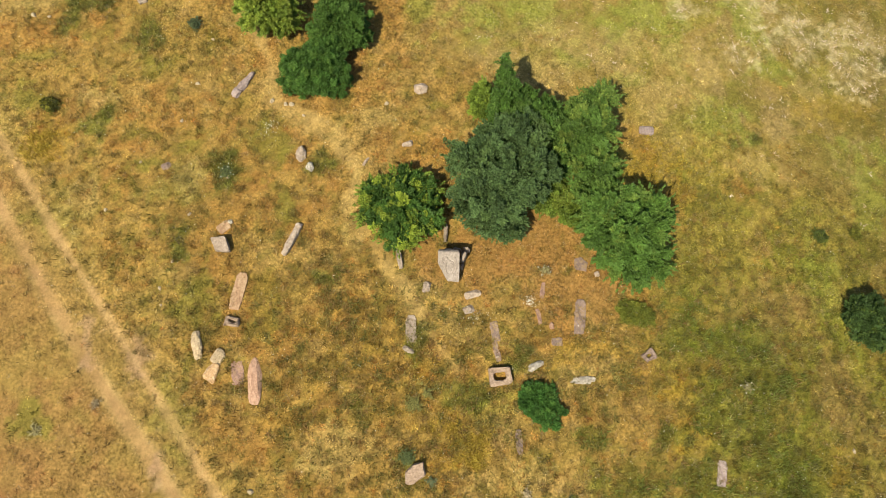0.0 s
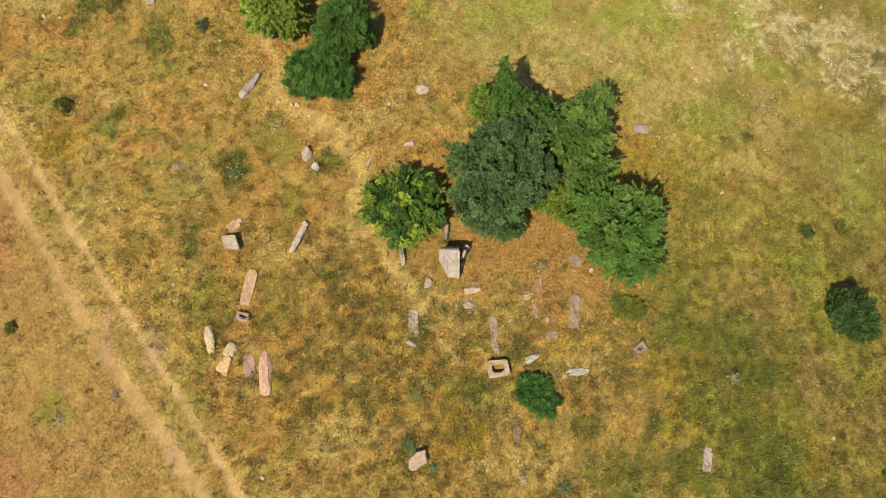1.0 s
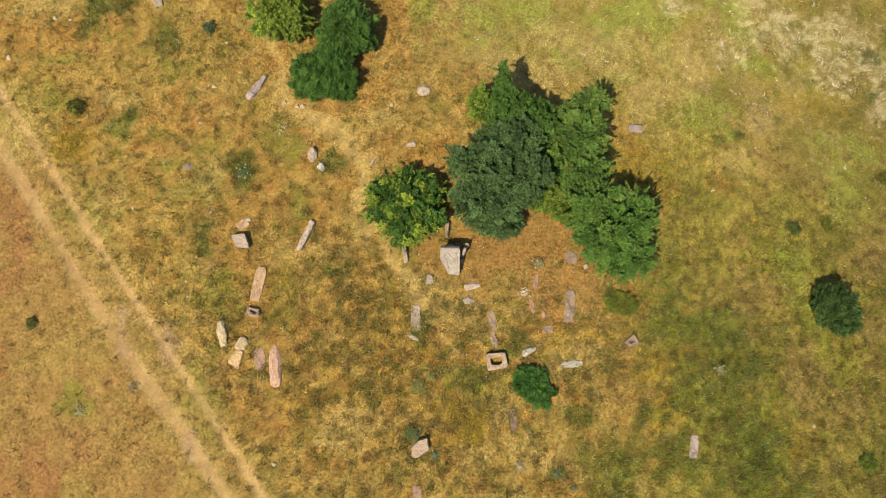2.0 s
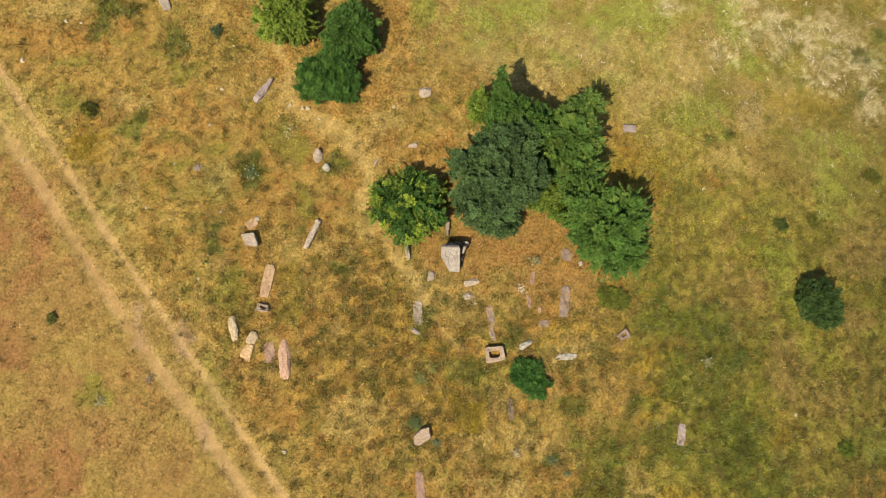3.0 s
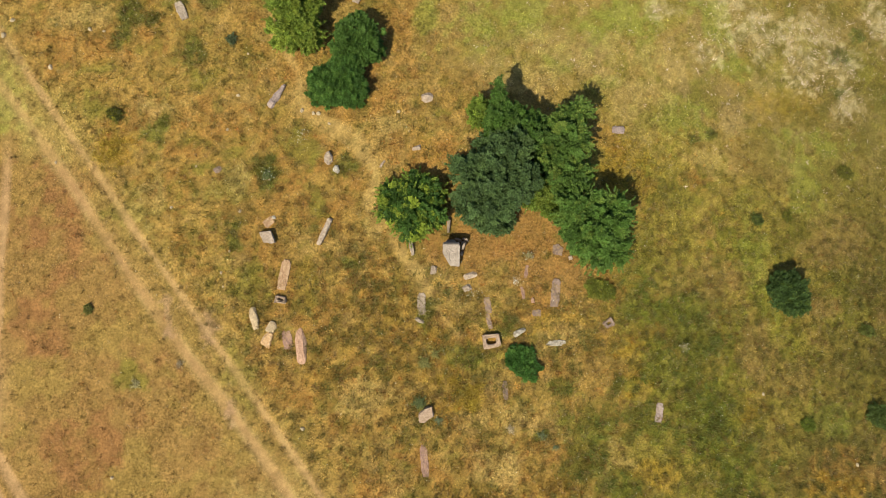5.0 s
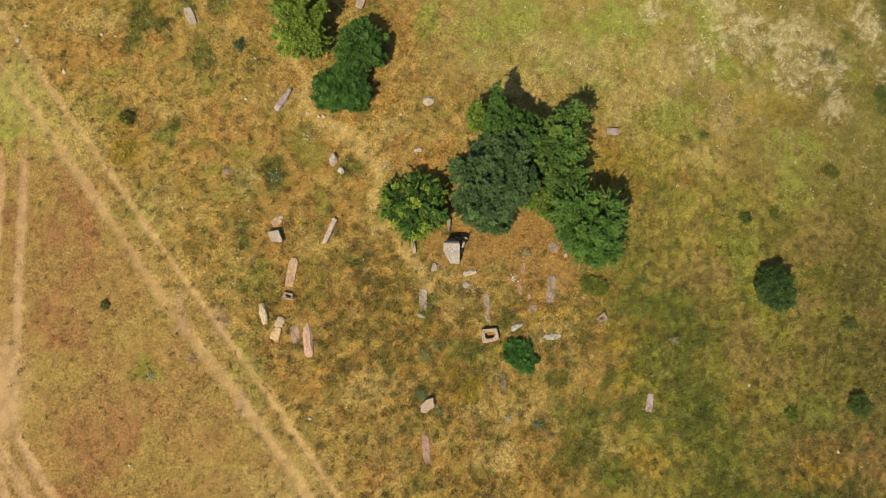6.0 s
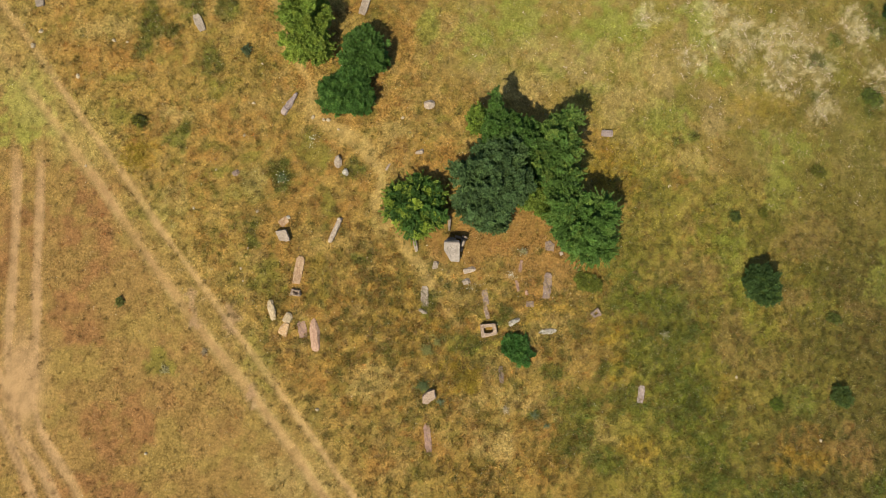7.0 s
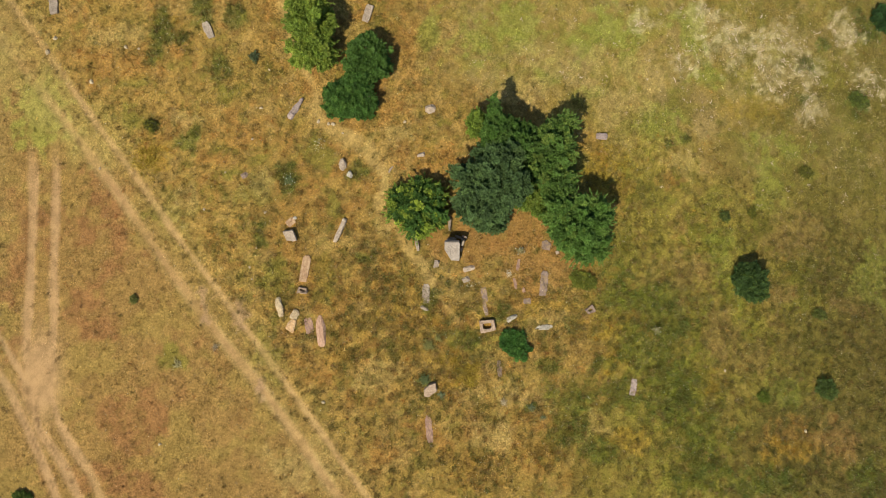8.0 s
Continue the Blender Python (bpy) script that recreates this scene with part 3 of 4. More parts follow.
def leaves(points, outward, size, colours, r, lean=0.55):
    """A bent four-cornered leaf at each point that faces about outward."""
    n = len(points)
    nrm = outward + lean * r.normal(size=(n, 3))
    nrm /= np.linalg.norm(nrm, axis=1)[:, None] + 1e-9
    t = np.cross(nrm, r.normal(size=(n, 3)))
    t /= np.linalg.norm(t, axis=1)[:, None] + 1e-9
    b = np.cross(nrm, t)
    s = (size * r.uniform(0.7, 1.35, n))[:, None, None]
    L = LEAF_SHAPE[None]
    v = points[:, None] + s * (L[..., :1] * t[:, None] + L[..., 1:2] * b[:, None] + L[..., 2:] * nrm[:, None])
    return v.reshape(-1, 3), np.repeat(colours, 4, 0)


def crown_mesh(name, lobes, count, leaf, base, tip, seed, tip_share=0.25, bough=0.55, sprays=0, spray_len=0.9, reach=1.1):
    """Three-cornered leaves set along twigs, twigs in tufts at the ends of boughs that radiate over each lobe (x, y, z, rx, ry, rz), and long leafy shoots."""
    r = np.random.default_rng(seed)
    vs, cs = [], []
    area = np.array([(l[3] * l[4] + l[3] * l[5] + l[4] * l[5]) for l in lobes])
    base, tip = np.array(base), np.array(tip)

    def unit(v):
        return v / (np.linalg.norm(v, axis=-1, keepdims=True) + 1e-9)

    def add(p, way, face, col, size):
        """Leaves that point along way and face about face."""
        n = len(p)
        p[:, 2] = np.maximum(p[:, 2], 0.05)
        t = unit(way + 0.55 * r.normal(size=(n, 3)))
        b = unit(np.cross(face + 0.45 * r.normal(size=(n, 3)), t))
        s = (size * r.uniform(0.7, 1.35, n))[:, None]
        vs.append(np.stack([p + 0.34 * s * b, p - 0.34 * s * b, p + s * t], 1).reshape(-1, 3))
        cs.append(np.repeat(col, 3, 0))

    up = np.array([0, 0, 1.0])
    for l, share in zip(lobes, area / area.sum()):
        c0, rad = np.array(l[:3]), np.array(l[3:6])
        # loose foliage inside, so that the hollows are deep but not see-through
        n = int(count * share * 0.16)
        d = unit(r.normal(size=(n, 3)))
        # base colour lowered here: shade of the hollows painted into the leaves
        add(c0 + d * rad * (r.uniform(0.60, 0.86, (n, 1)) if reach < 0.4 else r.uniform(0.35, 0.72, (n, 1))), d, up + d, base * r.uniform(0.7, 1.0, (n, 1)), leaf * 1.25)
        # boughs over the lobe
        k = max(6, int(0.95 * (rad[0] * rad[1] + rad[0] * rad[2] + rad[1] * rad[2]) / 3 * 4 / bough ** 2 / 1.55))
        i = np.arange(k) + 0.5
        zc = 1 - 1.4 * i / k
        phi = i * 2.39996 + r.uniform(0, 6)
        flat = np.sqrt(np.clip(1 - zc * zc, 0, 1))
        d = unit(np.stack([flat * np.cos(phi), flat * np.sin(phi), zc], 1) + r.normal(size=(k, 3)) * 0.16)
        size = bough * r.uniform(0.6, 1.3, k)
        centre = c0 + d * rad * r.uniform(0.62, 0.98, (k, 1)) ** 0.8 - d * size[:, None] * 0.35
        tone = r.uniform(0.74, 1.24, k)
        # twigs of each bough
        nt = np.maximum(6, (13 * size / bough)).astype(int)
        at = np.repeat(np.arange(k), nt)
        m = len(at)
        lean = d[at] * np.array([1.0, 1.0, 0.75])
        q = unit(lean + 0.75 * unit(r.normal(size=(m, 3))) + 0.12 * up)
        root = centre[at] + r.normal(size=(m, 3)) * size[at][:, None] * 0.22
        length = size[at] * (0.62 + 0.40 * reach * r.random(m)) * r.uniform(0.7, 1.25, m)
        sprouting = r.random(k) < tip_share * np.clip(0.5 + d[:, 2] * 1.2, 0.1, 1.4)
        young = r.random(m) < np.where(sprouting[at], 0.78, 0.05)
        twig_tone = tone[at] * r.uniform(0.82, 1.2, m)
        # leaves of each twig, in two ranks, densest towards its end
        per = np.maximum(6, count * share * 0.84 * length / length.sum()).astype(int)
        on = np.repeat(np.arange(m), per)
        f = r.random((len(on), 1)) ** 0.75
        side = unit(np.cross(q, up + 0.5 * r.normal(size=(m, 3))))[on]
        spread = (r.choice([-1.0, 1.0], (len(on), 1)) * r.uniform(0.2, 1.0, (len(on), 1))) * (0.30 * length[on][:, None] + 0.03) * (1.12 - 0.75 * f)
        p = root[on] + q[on] * length[on][:, None] * f + side * spread + r.normal(size=(len(on), 3)) * 0.035 - up * 0.10 * length[on][:, None] * f * f
        col = np.where(young[on][:, None] & (f > 0.35), tip, base) * twig_tone[on][:, None] * r.uniform(0.82, 1.18, (len(on), 1))
        add(p, q[on] + side * np.sign(spread) * 0.7, up * 0.8 + d[at][on] * 0.55, col, leaf)
    for _ in range(sprays):
        l = lobes[r.integers(len(lobes))]
        a, rise = r.uniform(0, 2 * np.pi), r.uniform(-0.1, 0.9)
        d = unit(np.array([math.cos(a), math.sin(a), rise]))
        start = np.array(l[:3]) + d * np.array(l[3:6]) * 0.85
        n = int(60 * spray_len)
        f = np.sort(r.random(n))[:, None]
        way = unit(d + r.normal(size=3) * 0.25)
        line = start + way * f * spray_len * r.uniform(0.5, 1.1) - np.array([0, 0, 0.25]) * f * f
        p = line + r.normal(size=(n, 3)) * 0.07 * (1.15 - f)
        col = (base * 0.5 + tip * 0.5) * r.uniform(0.7, 1.25, (n, 1))
        add(p, np.tile(way, (n, 1)), np.tile(up, (n, 1)), col, leaf * 1.05)
    return soup(name, np.concatenate(vs), 3, np.concatenate(cs), LEAF)


def tube(bm, a, b, ra, rb, seed, sides=7, steps=5):
    a, b = Vector(a), Vector(b)
    q = (b - a).to_track_quat("Z", "Y").to_matrix()
    prev = None
    for i in range(steps + 1):
        f = i / steps
        c = a.lerp(b, f) + noise.noise_vector(Vector((seed, f * 2.2, 0))) * 0.18 * (b - a).length * f * (1 - f) * 2
        rad = ra + (rb - ra) * f
        ring = [bm.verts.new(c + q @ Vector((math.cos(t) * rad, math.sin(t) * rad, 0))) for t in (2 * math.pi * k / sides for k in range(sides))]
        if prev:
            for k in range(sides):
                bm.faces.new((prev[k], prev[(k + 1) % sides], ring[(k + 1) % sides], ring[k]))
        prev = ring
    bm.faces.new(prev)


def tree(label, x, y, lobes, count, leaf, base, tip, seed, trunk=0.13, name="tree", category="tree", group="", **more):
    top = new(name)
    top.location = (x, y, hz(x, y))
    bm = bmesh.new()
    low = min(l[2] - 0.5 * l[5] for l in lobes)
    fork = Vector((0, 0, max(0.25, low * 0.7)))
    tube(bm, (0, 0, -0.15), fork, trunk, trunk * 0.75, seed)
    for k, l in enumerate(lobes):
        goal = Vector(l[:3])
        tube(bm, fork, goal, trunk * 0.6, trunk * 0.22, seed + k)
        for m in range(4):
            ang = m * 1.7 + k
            tube(bm, fork.lerp(goal, 0.6), goal + Vector((math.cos(ang) * l[3] * 0.75, math.sin(ang) * l[4] * 0.75, l[5] * 0.25)), trunk * 0.28, 0.012, seed + 9 * k + m, 5, 4)
    part("trunk", bm, BARK, top, "brown forked trunk and limbs")
    crown = new("crown", crown_mesh("crown", lobes, int(count * 2.6), leaf * 0.80, base, tip, seed, **more))
    crown.parent = top
    KEEP_OFF.append((x, y, trunk, trunk, 0))
    return tagged(top, label, category, group)


MIDG, LIGHT, YELLOW, GREYG = (0.064, 0.120, 0.018), (0.120, 0.170, 0.022), (0.215, 0.275, 0.032), (0.074, 0.118, 0.036)

tree("rounded dark green tree with yellow-green young shoots", -1.6, 8.2, [(-0.9, 0.4, 0.94, 1.35, 1.25, 0.94), (1.05, -0.3, 0.85, 1.15, 1.3, 0.89), (-0.1, -1.3, 0.68, 1.25, 0.95, 0.68), (0.3, 1.2, 0.94, 1.3, 0.9, 0.85), (0.1, 0.1, 1.27, 1.1, 1.1, 0.77), (-1.5, -0.5, 0.68, 0.7, 0.8, 0.59), (1.3, 0.8, 0.77, 0.8, 0.7, 0.68)],
     38000, 0.13, (0.058, 0.112, 0.018), (0.250, 0.310, 0.034), 11, tip_share=0.24, bough=0.40, sprays=170, spray_len=0.7, reach=1.1, group="trees of the grove")
tree("broad dense grey-green tree with dark hollows", 3.4, 9.2, [(-0.2, -0.9, 2.1, 1.9, 1.6, 1.8), (-0.8, 0.6, 2.4, 1.6, 1.6, 1.9), (1.3, 0.4, 2.4, 1.8, 1.9, 1.9), (0.9, 2.2, 2.6, 1.7, 1.6, 1.9), (0.2, -2.0, 1.2, 1.4, 0.9, 1.2)],
     66000, 0.13, GREYG, (0.085, 0.13, 0.036), 12, bough=0.46, sprays=60, spray_len=0.4, reach=1.9, group="trees of the grove")
tree("tall narrow-topped dark green tree", 4.3, 13.0, [(0.2, -0.4, 2.1, 1.5, 1.3, 1.9), (-0.05, 0.6, 2.4, 1.15, 0.9, 1.7), (0.9, 0.2, 2.1, 1.0, 1.0, 1.6), (-0.1, 1.4, 2.6, 0.8, 0.7, 1.2), (-0.25, 2.1, 3.0, 0.45, 0.5, 0.9), (-0.4, 2.75, 3.4, 0.14, 0.28, 0.6), (1.7, -0.4, 2.1, 1.0, 1.2, 1.6), (2.1, 0.7, 1.7, 0.9, 0.9, 1.2), (1.0, 1.2, 2.0, 0.7, 0.7, 1.1)],
     34000, 0.12, MIDG, (0.085, 0.14, 0.026), 13, bough=0.30, reach=0.9, sprays=60, spray_len=0.5, group="trees of the grove")
tree("slender light green tree at the grove's edge", 2.75, 14.4, [(0, 0, 1.2, 0.55, 0.9, 1.2), (0.2, 0.4, 1.5, 0.4, 0.6, 1.1)],
     11000, 0.13, LIGHT, YELLOW, 14, trunk=0.09, bough=0.28, reach=0.5, sprays=30, spray_len=0.5, group="trees of the grove")
tree("leafy mid-green tree with sprays of bright leaves", 8.5, 11.8, [(0.1, 0.6, 2.1, 1.6, 1.6, 1.9), (-1.3, -0.3, 1.9, 1.4, 1.6, 1.7), (0.5, -1.5, 1.7, 1.4, 1.4, 1.6), (-1.3, 1.2, 1.8, 0.9, 1.0, 1.4), (0.3, 1.8, 2.2, 1.0, 0.9, 1.5), (0.7, 2.6, 2.7, 0.35, 0.45, 0.7), (1.3, 2.5, 2.5, 0.25, 0.3, 0.5)],
     50000, 0.13, (0.086, 0.148, 0.026), (0.140, 0.192, 0.032), 15, tip_share=0.35, bough=0.5, sprays=150, spray_len=0.9, group="trees of the grove")
tree("wide bushy green tree with long leafy shoots", 10.4, 6.7, [(0.0, 0.2, 2.0, 2.2, 1.9, 1.9), (0.7, -1.3, 1.4, 1.8, 1.5, 1.5), (-1.0, 1.2, 1.9, 1.5, 1.4, 1.7), (1.1, 0.9, 1.9, 1.4, 1.3, 1.6)],
     60000, 0.125, (0.088, 0.158, 0.026), (0.132, 0.195, 0.032), 16, tip_share=0.25, bough=0.55, sprays=180, spray_len=0.85, group="trees of the grove")
tree("low yellow-green shrub between two trees", 6.9, 8.9, [(0, 0, 0.8, 1.4, 1.0, 0.8), (0.9, -0.8, 0.6, 0.9, 0.9, 0.6)],
     12000, 0.12, LIGHT, (0.12, 0.15, 0.02), 17, trunk=0.05, name="shrub", category="shrub", bough=0.4, sprays=50, spray_len=0.5)
tree("light green feathery tree in the upper group", -9.5, 21.3, [(0, 0.3, 1.8, 1.7, 1.8, 1.6), (-0.4, -1.2, 1.3, 1.4, 1.3, 1.2), (0.7, -1.6, 1.1, 1.0, 1.1, 1.0), (-0.3, 1.8, 1.8, 1.5, 1.2, 1.4)],
     34000, 0.13, (0.150, 0.205, 0.026), (0.200, 0.245, 0.030), 18, tip_share=0.4, bough=0.42, reach=1.6, sprays=120, spray_len=0.8, group="trees of the round thicket")
tree("round dark green tree with glossy leaves", -5.4, 19.7, [(0, 0, 1.19, 1.8, 1.7, 1.19), (0.6, -0.8, 1.02, 1.2, 1.2, 0.94), (-0.7, -1.1, 0.85, 1.0, 0.9, 0.85)],
     32000, 0.115, (0.070, 0.130, 0.021), (0.095, 0.165, 0.028), 19, bough=0.45, sprays=50, spray_len=0.4, reach=0.3, group="trees of the round thicket")
tree("dome-shaped dark green tree clear of its neighbours", -6.8, 16.5, [(0.1, 0, 0.94, 2.1, 1.7, 1.15), (0.9, -0.3, 0.51, 1.45, 1.3, 0.68), (-0.6, -0.3, 0.51, 1.6, 1.4, 0.68), (0.5, 0.9, 1.1, 1.2, 1.1, 0.94)],
     56000, 0.085, (0.068, 0.136, 0.022), (0.100, 0.175, 0.028), 20, bough=0.24, sprays=70, spray_len=0.25, reach=0.15, group="trees of the round thicket")


def bush(label, x, y, rx, ry, high, base, tip, seed, count, leaf=0.10, lump=0.22):
    return tree(label, x, y, [(0, 0, high * 0.42, rx * 0.85, ry * 0.85, high * 0.5), (rx * 0.3, -ry * 0.3, high * 0.4, rx * 0.7, ry * 0.7, high * 0.45), (-rx * 0.35, ry * 0.1, high * 0.4, rx * 0.65, ry * 0.75, high * 0.4)],
                count, leaf, base, tip, seed, trunk=0.04, name="bush", category="bush", bough=max(0.12, lump * min(rx, ry)), sprays=int(26 * rx), spray_len=0.35, reach=0.35)


bush("lone round dark green bush in open grass", 24.9, 2.4, 1.5, 1.75, 2.0, (0.054, 0.090, 0.021), (0.095, 0.135, 0.024), 31, 19000, 0.11, 0.17)
bush("low spreading olive green bush", 11.2, 2.6, 1.05, 0.85, 0.3, (0.150, 0.165, 0.024), (0.22, 0.215, 0.028), 32, 8000, 0.07)
bush("fresh green bush beside a hollowed stone", 5.8, -2.2, 1.15, 1.4, 0.6, (0.060, 0.135, 0.022), (0.092, 0.175, 0.030), 33, 20000, 0.085, 0.26)
bush("dark green bush in the open field", 31.2, -6.2, 0.85, 1.0, 0.7, (0.080, 0.112, 0.024), (0.11, 0.14, 0.025), 34, 2600)
bush("dark green bush at the field's far side", 40.0, 25.4, 1.5, 1.6, 1.2, (0.035, 0.07, 0.018), (0.07, 0.12, 0.02), 35, 11000)
bush("small yellow-green bush among pale grass", 36.6, 18.0, 0.9, 0.8, 0.4, (0.10, 0.125, 0.024), (0.15, 0.165, 0.026), 36, 1500)
bush("small dark green seedling bush", 23.4, 7.7, 0.36, 0.4, 0.4, (0.085, 0.105, 0.024), (0.12, 0.135, 0.02), 37, 420)
bush("small greyish seedling bush", 25.8, 8.0, 0.34, 0.36, 0.25, (0.13, 0.13, 0.020), (0.16, 0.15, 0.02), 38, 240)
bush("small dark green bush on brown field", -23.2, 1.35, 0.22, 0.28, 0.25, (0.15, 0.15, 0.034), (0.18, 0.17, 0.04), 39, 160)
bush("small dark bush beside the dirt track", -22.0, 14.6, 0.5, 0.45, 0.45, (0.085, 0.085, 0.018), (0.22, 0.20, 0.02), 40, 700)
bush("small blue-green thistle bush", -14.1, 19.8, 0.26, 0.3, 0.35, (0.085, 0.105, 0.045), (0.11, 0.13, 0.05), 41, 450)
bush("green bush with white blooms by the track", -31.6, -13.7, 0.75, 0.55, 0.5, (0.085, 0.125, 0.018), (0.14, 0.17, 0.03), 42, 2600)
bush("small green bush in olive grass", 25.7, -6.7, 0.5, 0.45, 0.3, (0.11, 0.14, 0.018), (0.14, 0.16, 0.02), 43, 600)
bush("small dark bush in tan grass", 31.2, -0.3, 0.5, 0.45, 0.35, (0.11, 0.125, 0.026), (0.13, 0.14, 0.026), 44, 420)
bush("low grey-green tuft bush in tan grass", 31.0, 11.5, 0.6, 0.5, 0.25, (0.12, 0.115, 0.020), (0.15, 0.14, 0.02), 45, 420)

# ---- stones ----
def stele_waist(u):
    """A figure-like outline: pointed head, neck, shoulders, slightly narrower foot."""
    w = 1.0 - 0.12 * max(0.0, -u)
    if u > 0.45:
        w *= 1.0 - 0.62 * ((u - 0.45) / 0.55) ** 2.0
    return w - 0.10 * math.exp(-((u - 0.42) / 0.07) ** 2) - 0.05 * math.exp(-((u + 0.25) / 0.06) ** 2)


def necked(u):
    return 1.0 - 0.22 * math.exp(-((u - 0.05) / 0.12) ** 2)


# fallen figure-like stones and their neighbours on the west side
rock("pinkish carved stone stele lying flat, pointed head", -8.95, -1.15, 2.42, 0.74, 0.24, 93, PINK_STONE, 1, 0.5, 0.09, stele_waist, "stele", "stele", 0.02)
slab("ochre pink long stone slab lying in grass", -10.16, 3.56, oblong(2.05, 0.66, 0.35), 0.13, 80, TAN_STONE, 2, "stele", "stele", rough=0.03)
rock("pale limestone boulder, long and rough", -12.05, 0.68, 1.56, 0.62, 0.30, 102, CREAM_STONE, 3, 0.58, 0.20, lambda u: 0.98 - 0.15 * u * u - 0.10 * u)
rock("pale yellow broken boulder", -10.88, 0.06, 0.78, 0.66, 0.20, 58, CREAM_STONE, 304, 0.42, 0.14)
rock("ochre yellow oblong boulder with a notch", -11.22, -0.76, 1.08, 0.66, 0.24, 76, OCHRE_STONE, 5, 0.4, 0.12, necked)
slab("flat dusty pink slab sunk in turf", -9.86, -0.75, oblong(1.25, 0.62), 0.05, 98, ROSE_STONE, 6)
slab("grey limestone block with flat sloping top", -11.32, 6.12, [(-0.50, 0.36), (0.28, 0.42), (0.52, -0.44), (-0.24, -0.40)], 0.56, 4, PALE_STONE, 7, "stone_block", "stone", 0.05, 0.05, (9, 5))
slab("flat pinkish stone behind a grey block", -11.25, 7.12, oblong(0.74, 0.56), 0.07, 40, TAN_STONE, 8)
rock("small pale stone beside a block", -10.93, 7.42, 0.34, 0.28, 0.14, 10, WHITE_STONE, 9)
rock("long squared grey stone pillar lying in grass", -7.52, 6.46, 1.98, 0.35, 0.32, 66.5, PALE_STONE, 10, 0.38, 0.13, None, "stone_pillar", "pillar", 0.04)
rock("grey rounded boulder, upper of a pair", -7.34, 11.53, 1.0, 0.56, 0.36, 96, PALE_STONE, 21, 0.8, 0.16)
rock("small pale grey boulder, lower of a pair", -6.78, 10.78, 0.62, 0.50, 0.25, 100, WHITE_STONE, 22, 0.8, 0.16)
rock("long purple-grey stone tapering into grass", -10.80, 15.98, 1.62, 0.56, 0.24, 56, LILAC_STONE, 23, 0.6, 0.18, lambda u: 0.80 - 0.48 * u)
rock("pale blunt boulder before a tapering stone", -11.26, 15.32, 0.72, 0.58, 0.3, 70, LILAC_STONE, 28, 0.6, 0.16)
rock("pale angular boulder in open grass", -0.6, 15.88, 0.86, 0.68, 0.36, 15, PALE_STONE, 24, 0.6, 0.16)
rock("pale stone at the grove's edge", -1.3, 12.28, 0.7, 0.34, 0.24, 24, PALE_STONE, 25, 0.65, 0.15)
rock("narrow pale stone in dry grass", -3.7, 11.15, 0.7, 0.2, 0.16, 60, PALE_STONE, 26, 0.7, 0.15)
rock("small squared pale grey block in open grass", 13.12, 14.05, 0.90, 0.52, 0.26, -4, LILAC_STONE, 27, 0.38, 0.08, None, "stone_block", "stone")

# leaning carved slab with its props
lean = 41
cap_corners = [(-0.57, 0.92), (0.57, 0.92), (0.62, -0.92), (-0.02, -0.86), (-0.57, 0.18)]
CARVED_STONE = stone_material("carved_stone", (0.25, 0.20, 0.15), (0.38, 0.315, 0.245), (0.22, 0.18, 0.12), 0.45)
cap = part("leaning_slab", slab_bm(cap_corners, 0.2, 51, 0.02, 9), CARVED_STONE)
cap.matrix_world = pose(0.96, 4.90, hz(0.96, 4.9) + 0.84, lean, 0, 0)
tagged(cap, "grey carved stone slab leaning on rough props", "slab")
bm = bmesh.new()
for cx, cy, rx, ry, a0, a1 in ((-0.2, 0.42, 0.15, 0.2, 0, 6.28), (0.02, 0.0, 0.16, 0.42, 1.2, 4.6), (0.28, 0.1, 0.15, 0.5, -1.6, 1.5), (-0.05, 0.25, 0.3, 0.12, -0.4, 1.8)):
    prev = None
    for i in range(25):
        t = a0 + (a1 - a0) * i / 24
        c = Vector((cx + rx * math.cos(t), cy + ry * math.sin(t), 0.2))
        d = Vector((math.cos(t) * ry, math.sin(t) * rx, 0)).normalized()
        ring = [bm.verts.new(c + d * 0.03 * math.cos(k) + Vector((0, 0, 0.036 * math.sin(k) - 0.004))) for k in (0, 0.8, 1.57, 2.35, 3.14)]
        if prev:
            for k in range(4):
                bm.faces.new((prev[k], prev[k + 1], ring[k + 1], ring[k]))
        prev = ring
part("carved_relief", bm, CARVED_STONE, cap, "worn raised carving")
KEEP_OFF.append((1.0, 5.1, 0.6, 0.9, 0))
rock("rough grey prop stone under a leaning slab", 0.95, 5.62, 0.7, 0.45, 0.95, 0, GREY_STONE, 52, 0.45, 0.14, None, "prop_stone", "stone")
rock("narrow upright grey stone beside a leaning slab", 1.82, 5.55, 0.62, 0.28, 0.95, 80, GREY_STONE, 53, 0.45, 0.16, None, "prop_stone", "stone")
rock("broken pale stone chip beside a leaning slab", 1.98, 5.95, 0.42, 0.2, 0.75, -20, PALE_STONE, 55, 0.5, 0.18, None, "prop_stone", "stone")
rock("dark stone chip behind a leaning slab", 1.5, 5.95, 0.5, 0.22, 0.6, -12, GREY_STONE, 56, 0.5, 0.18, None, "prop_stone", "stone")
rock("low broken stone beside a leaning slab", 1.75, 5.05, 0.34, 0.22, 0.35, 70, PALE_STONE, 54, 0.6, 0.16, None, "prop_stone", "stone")

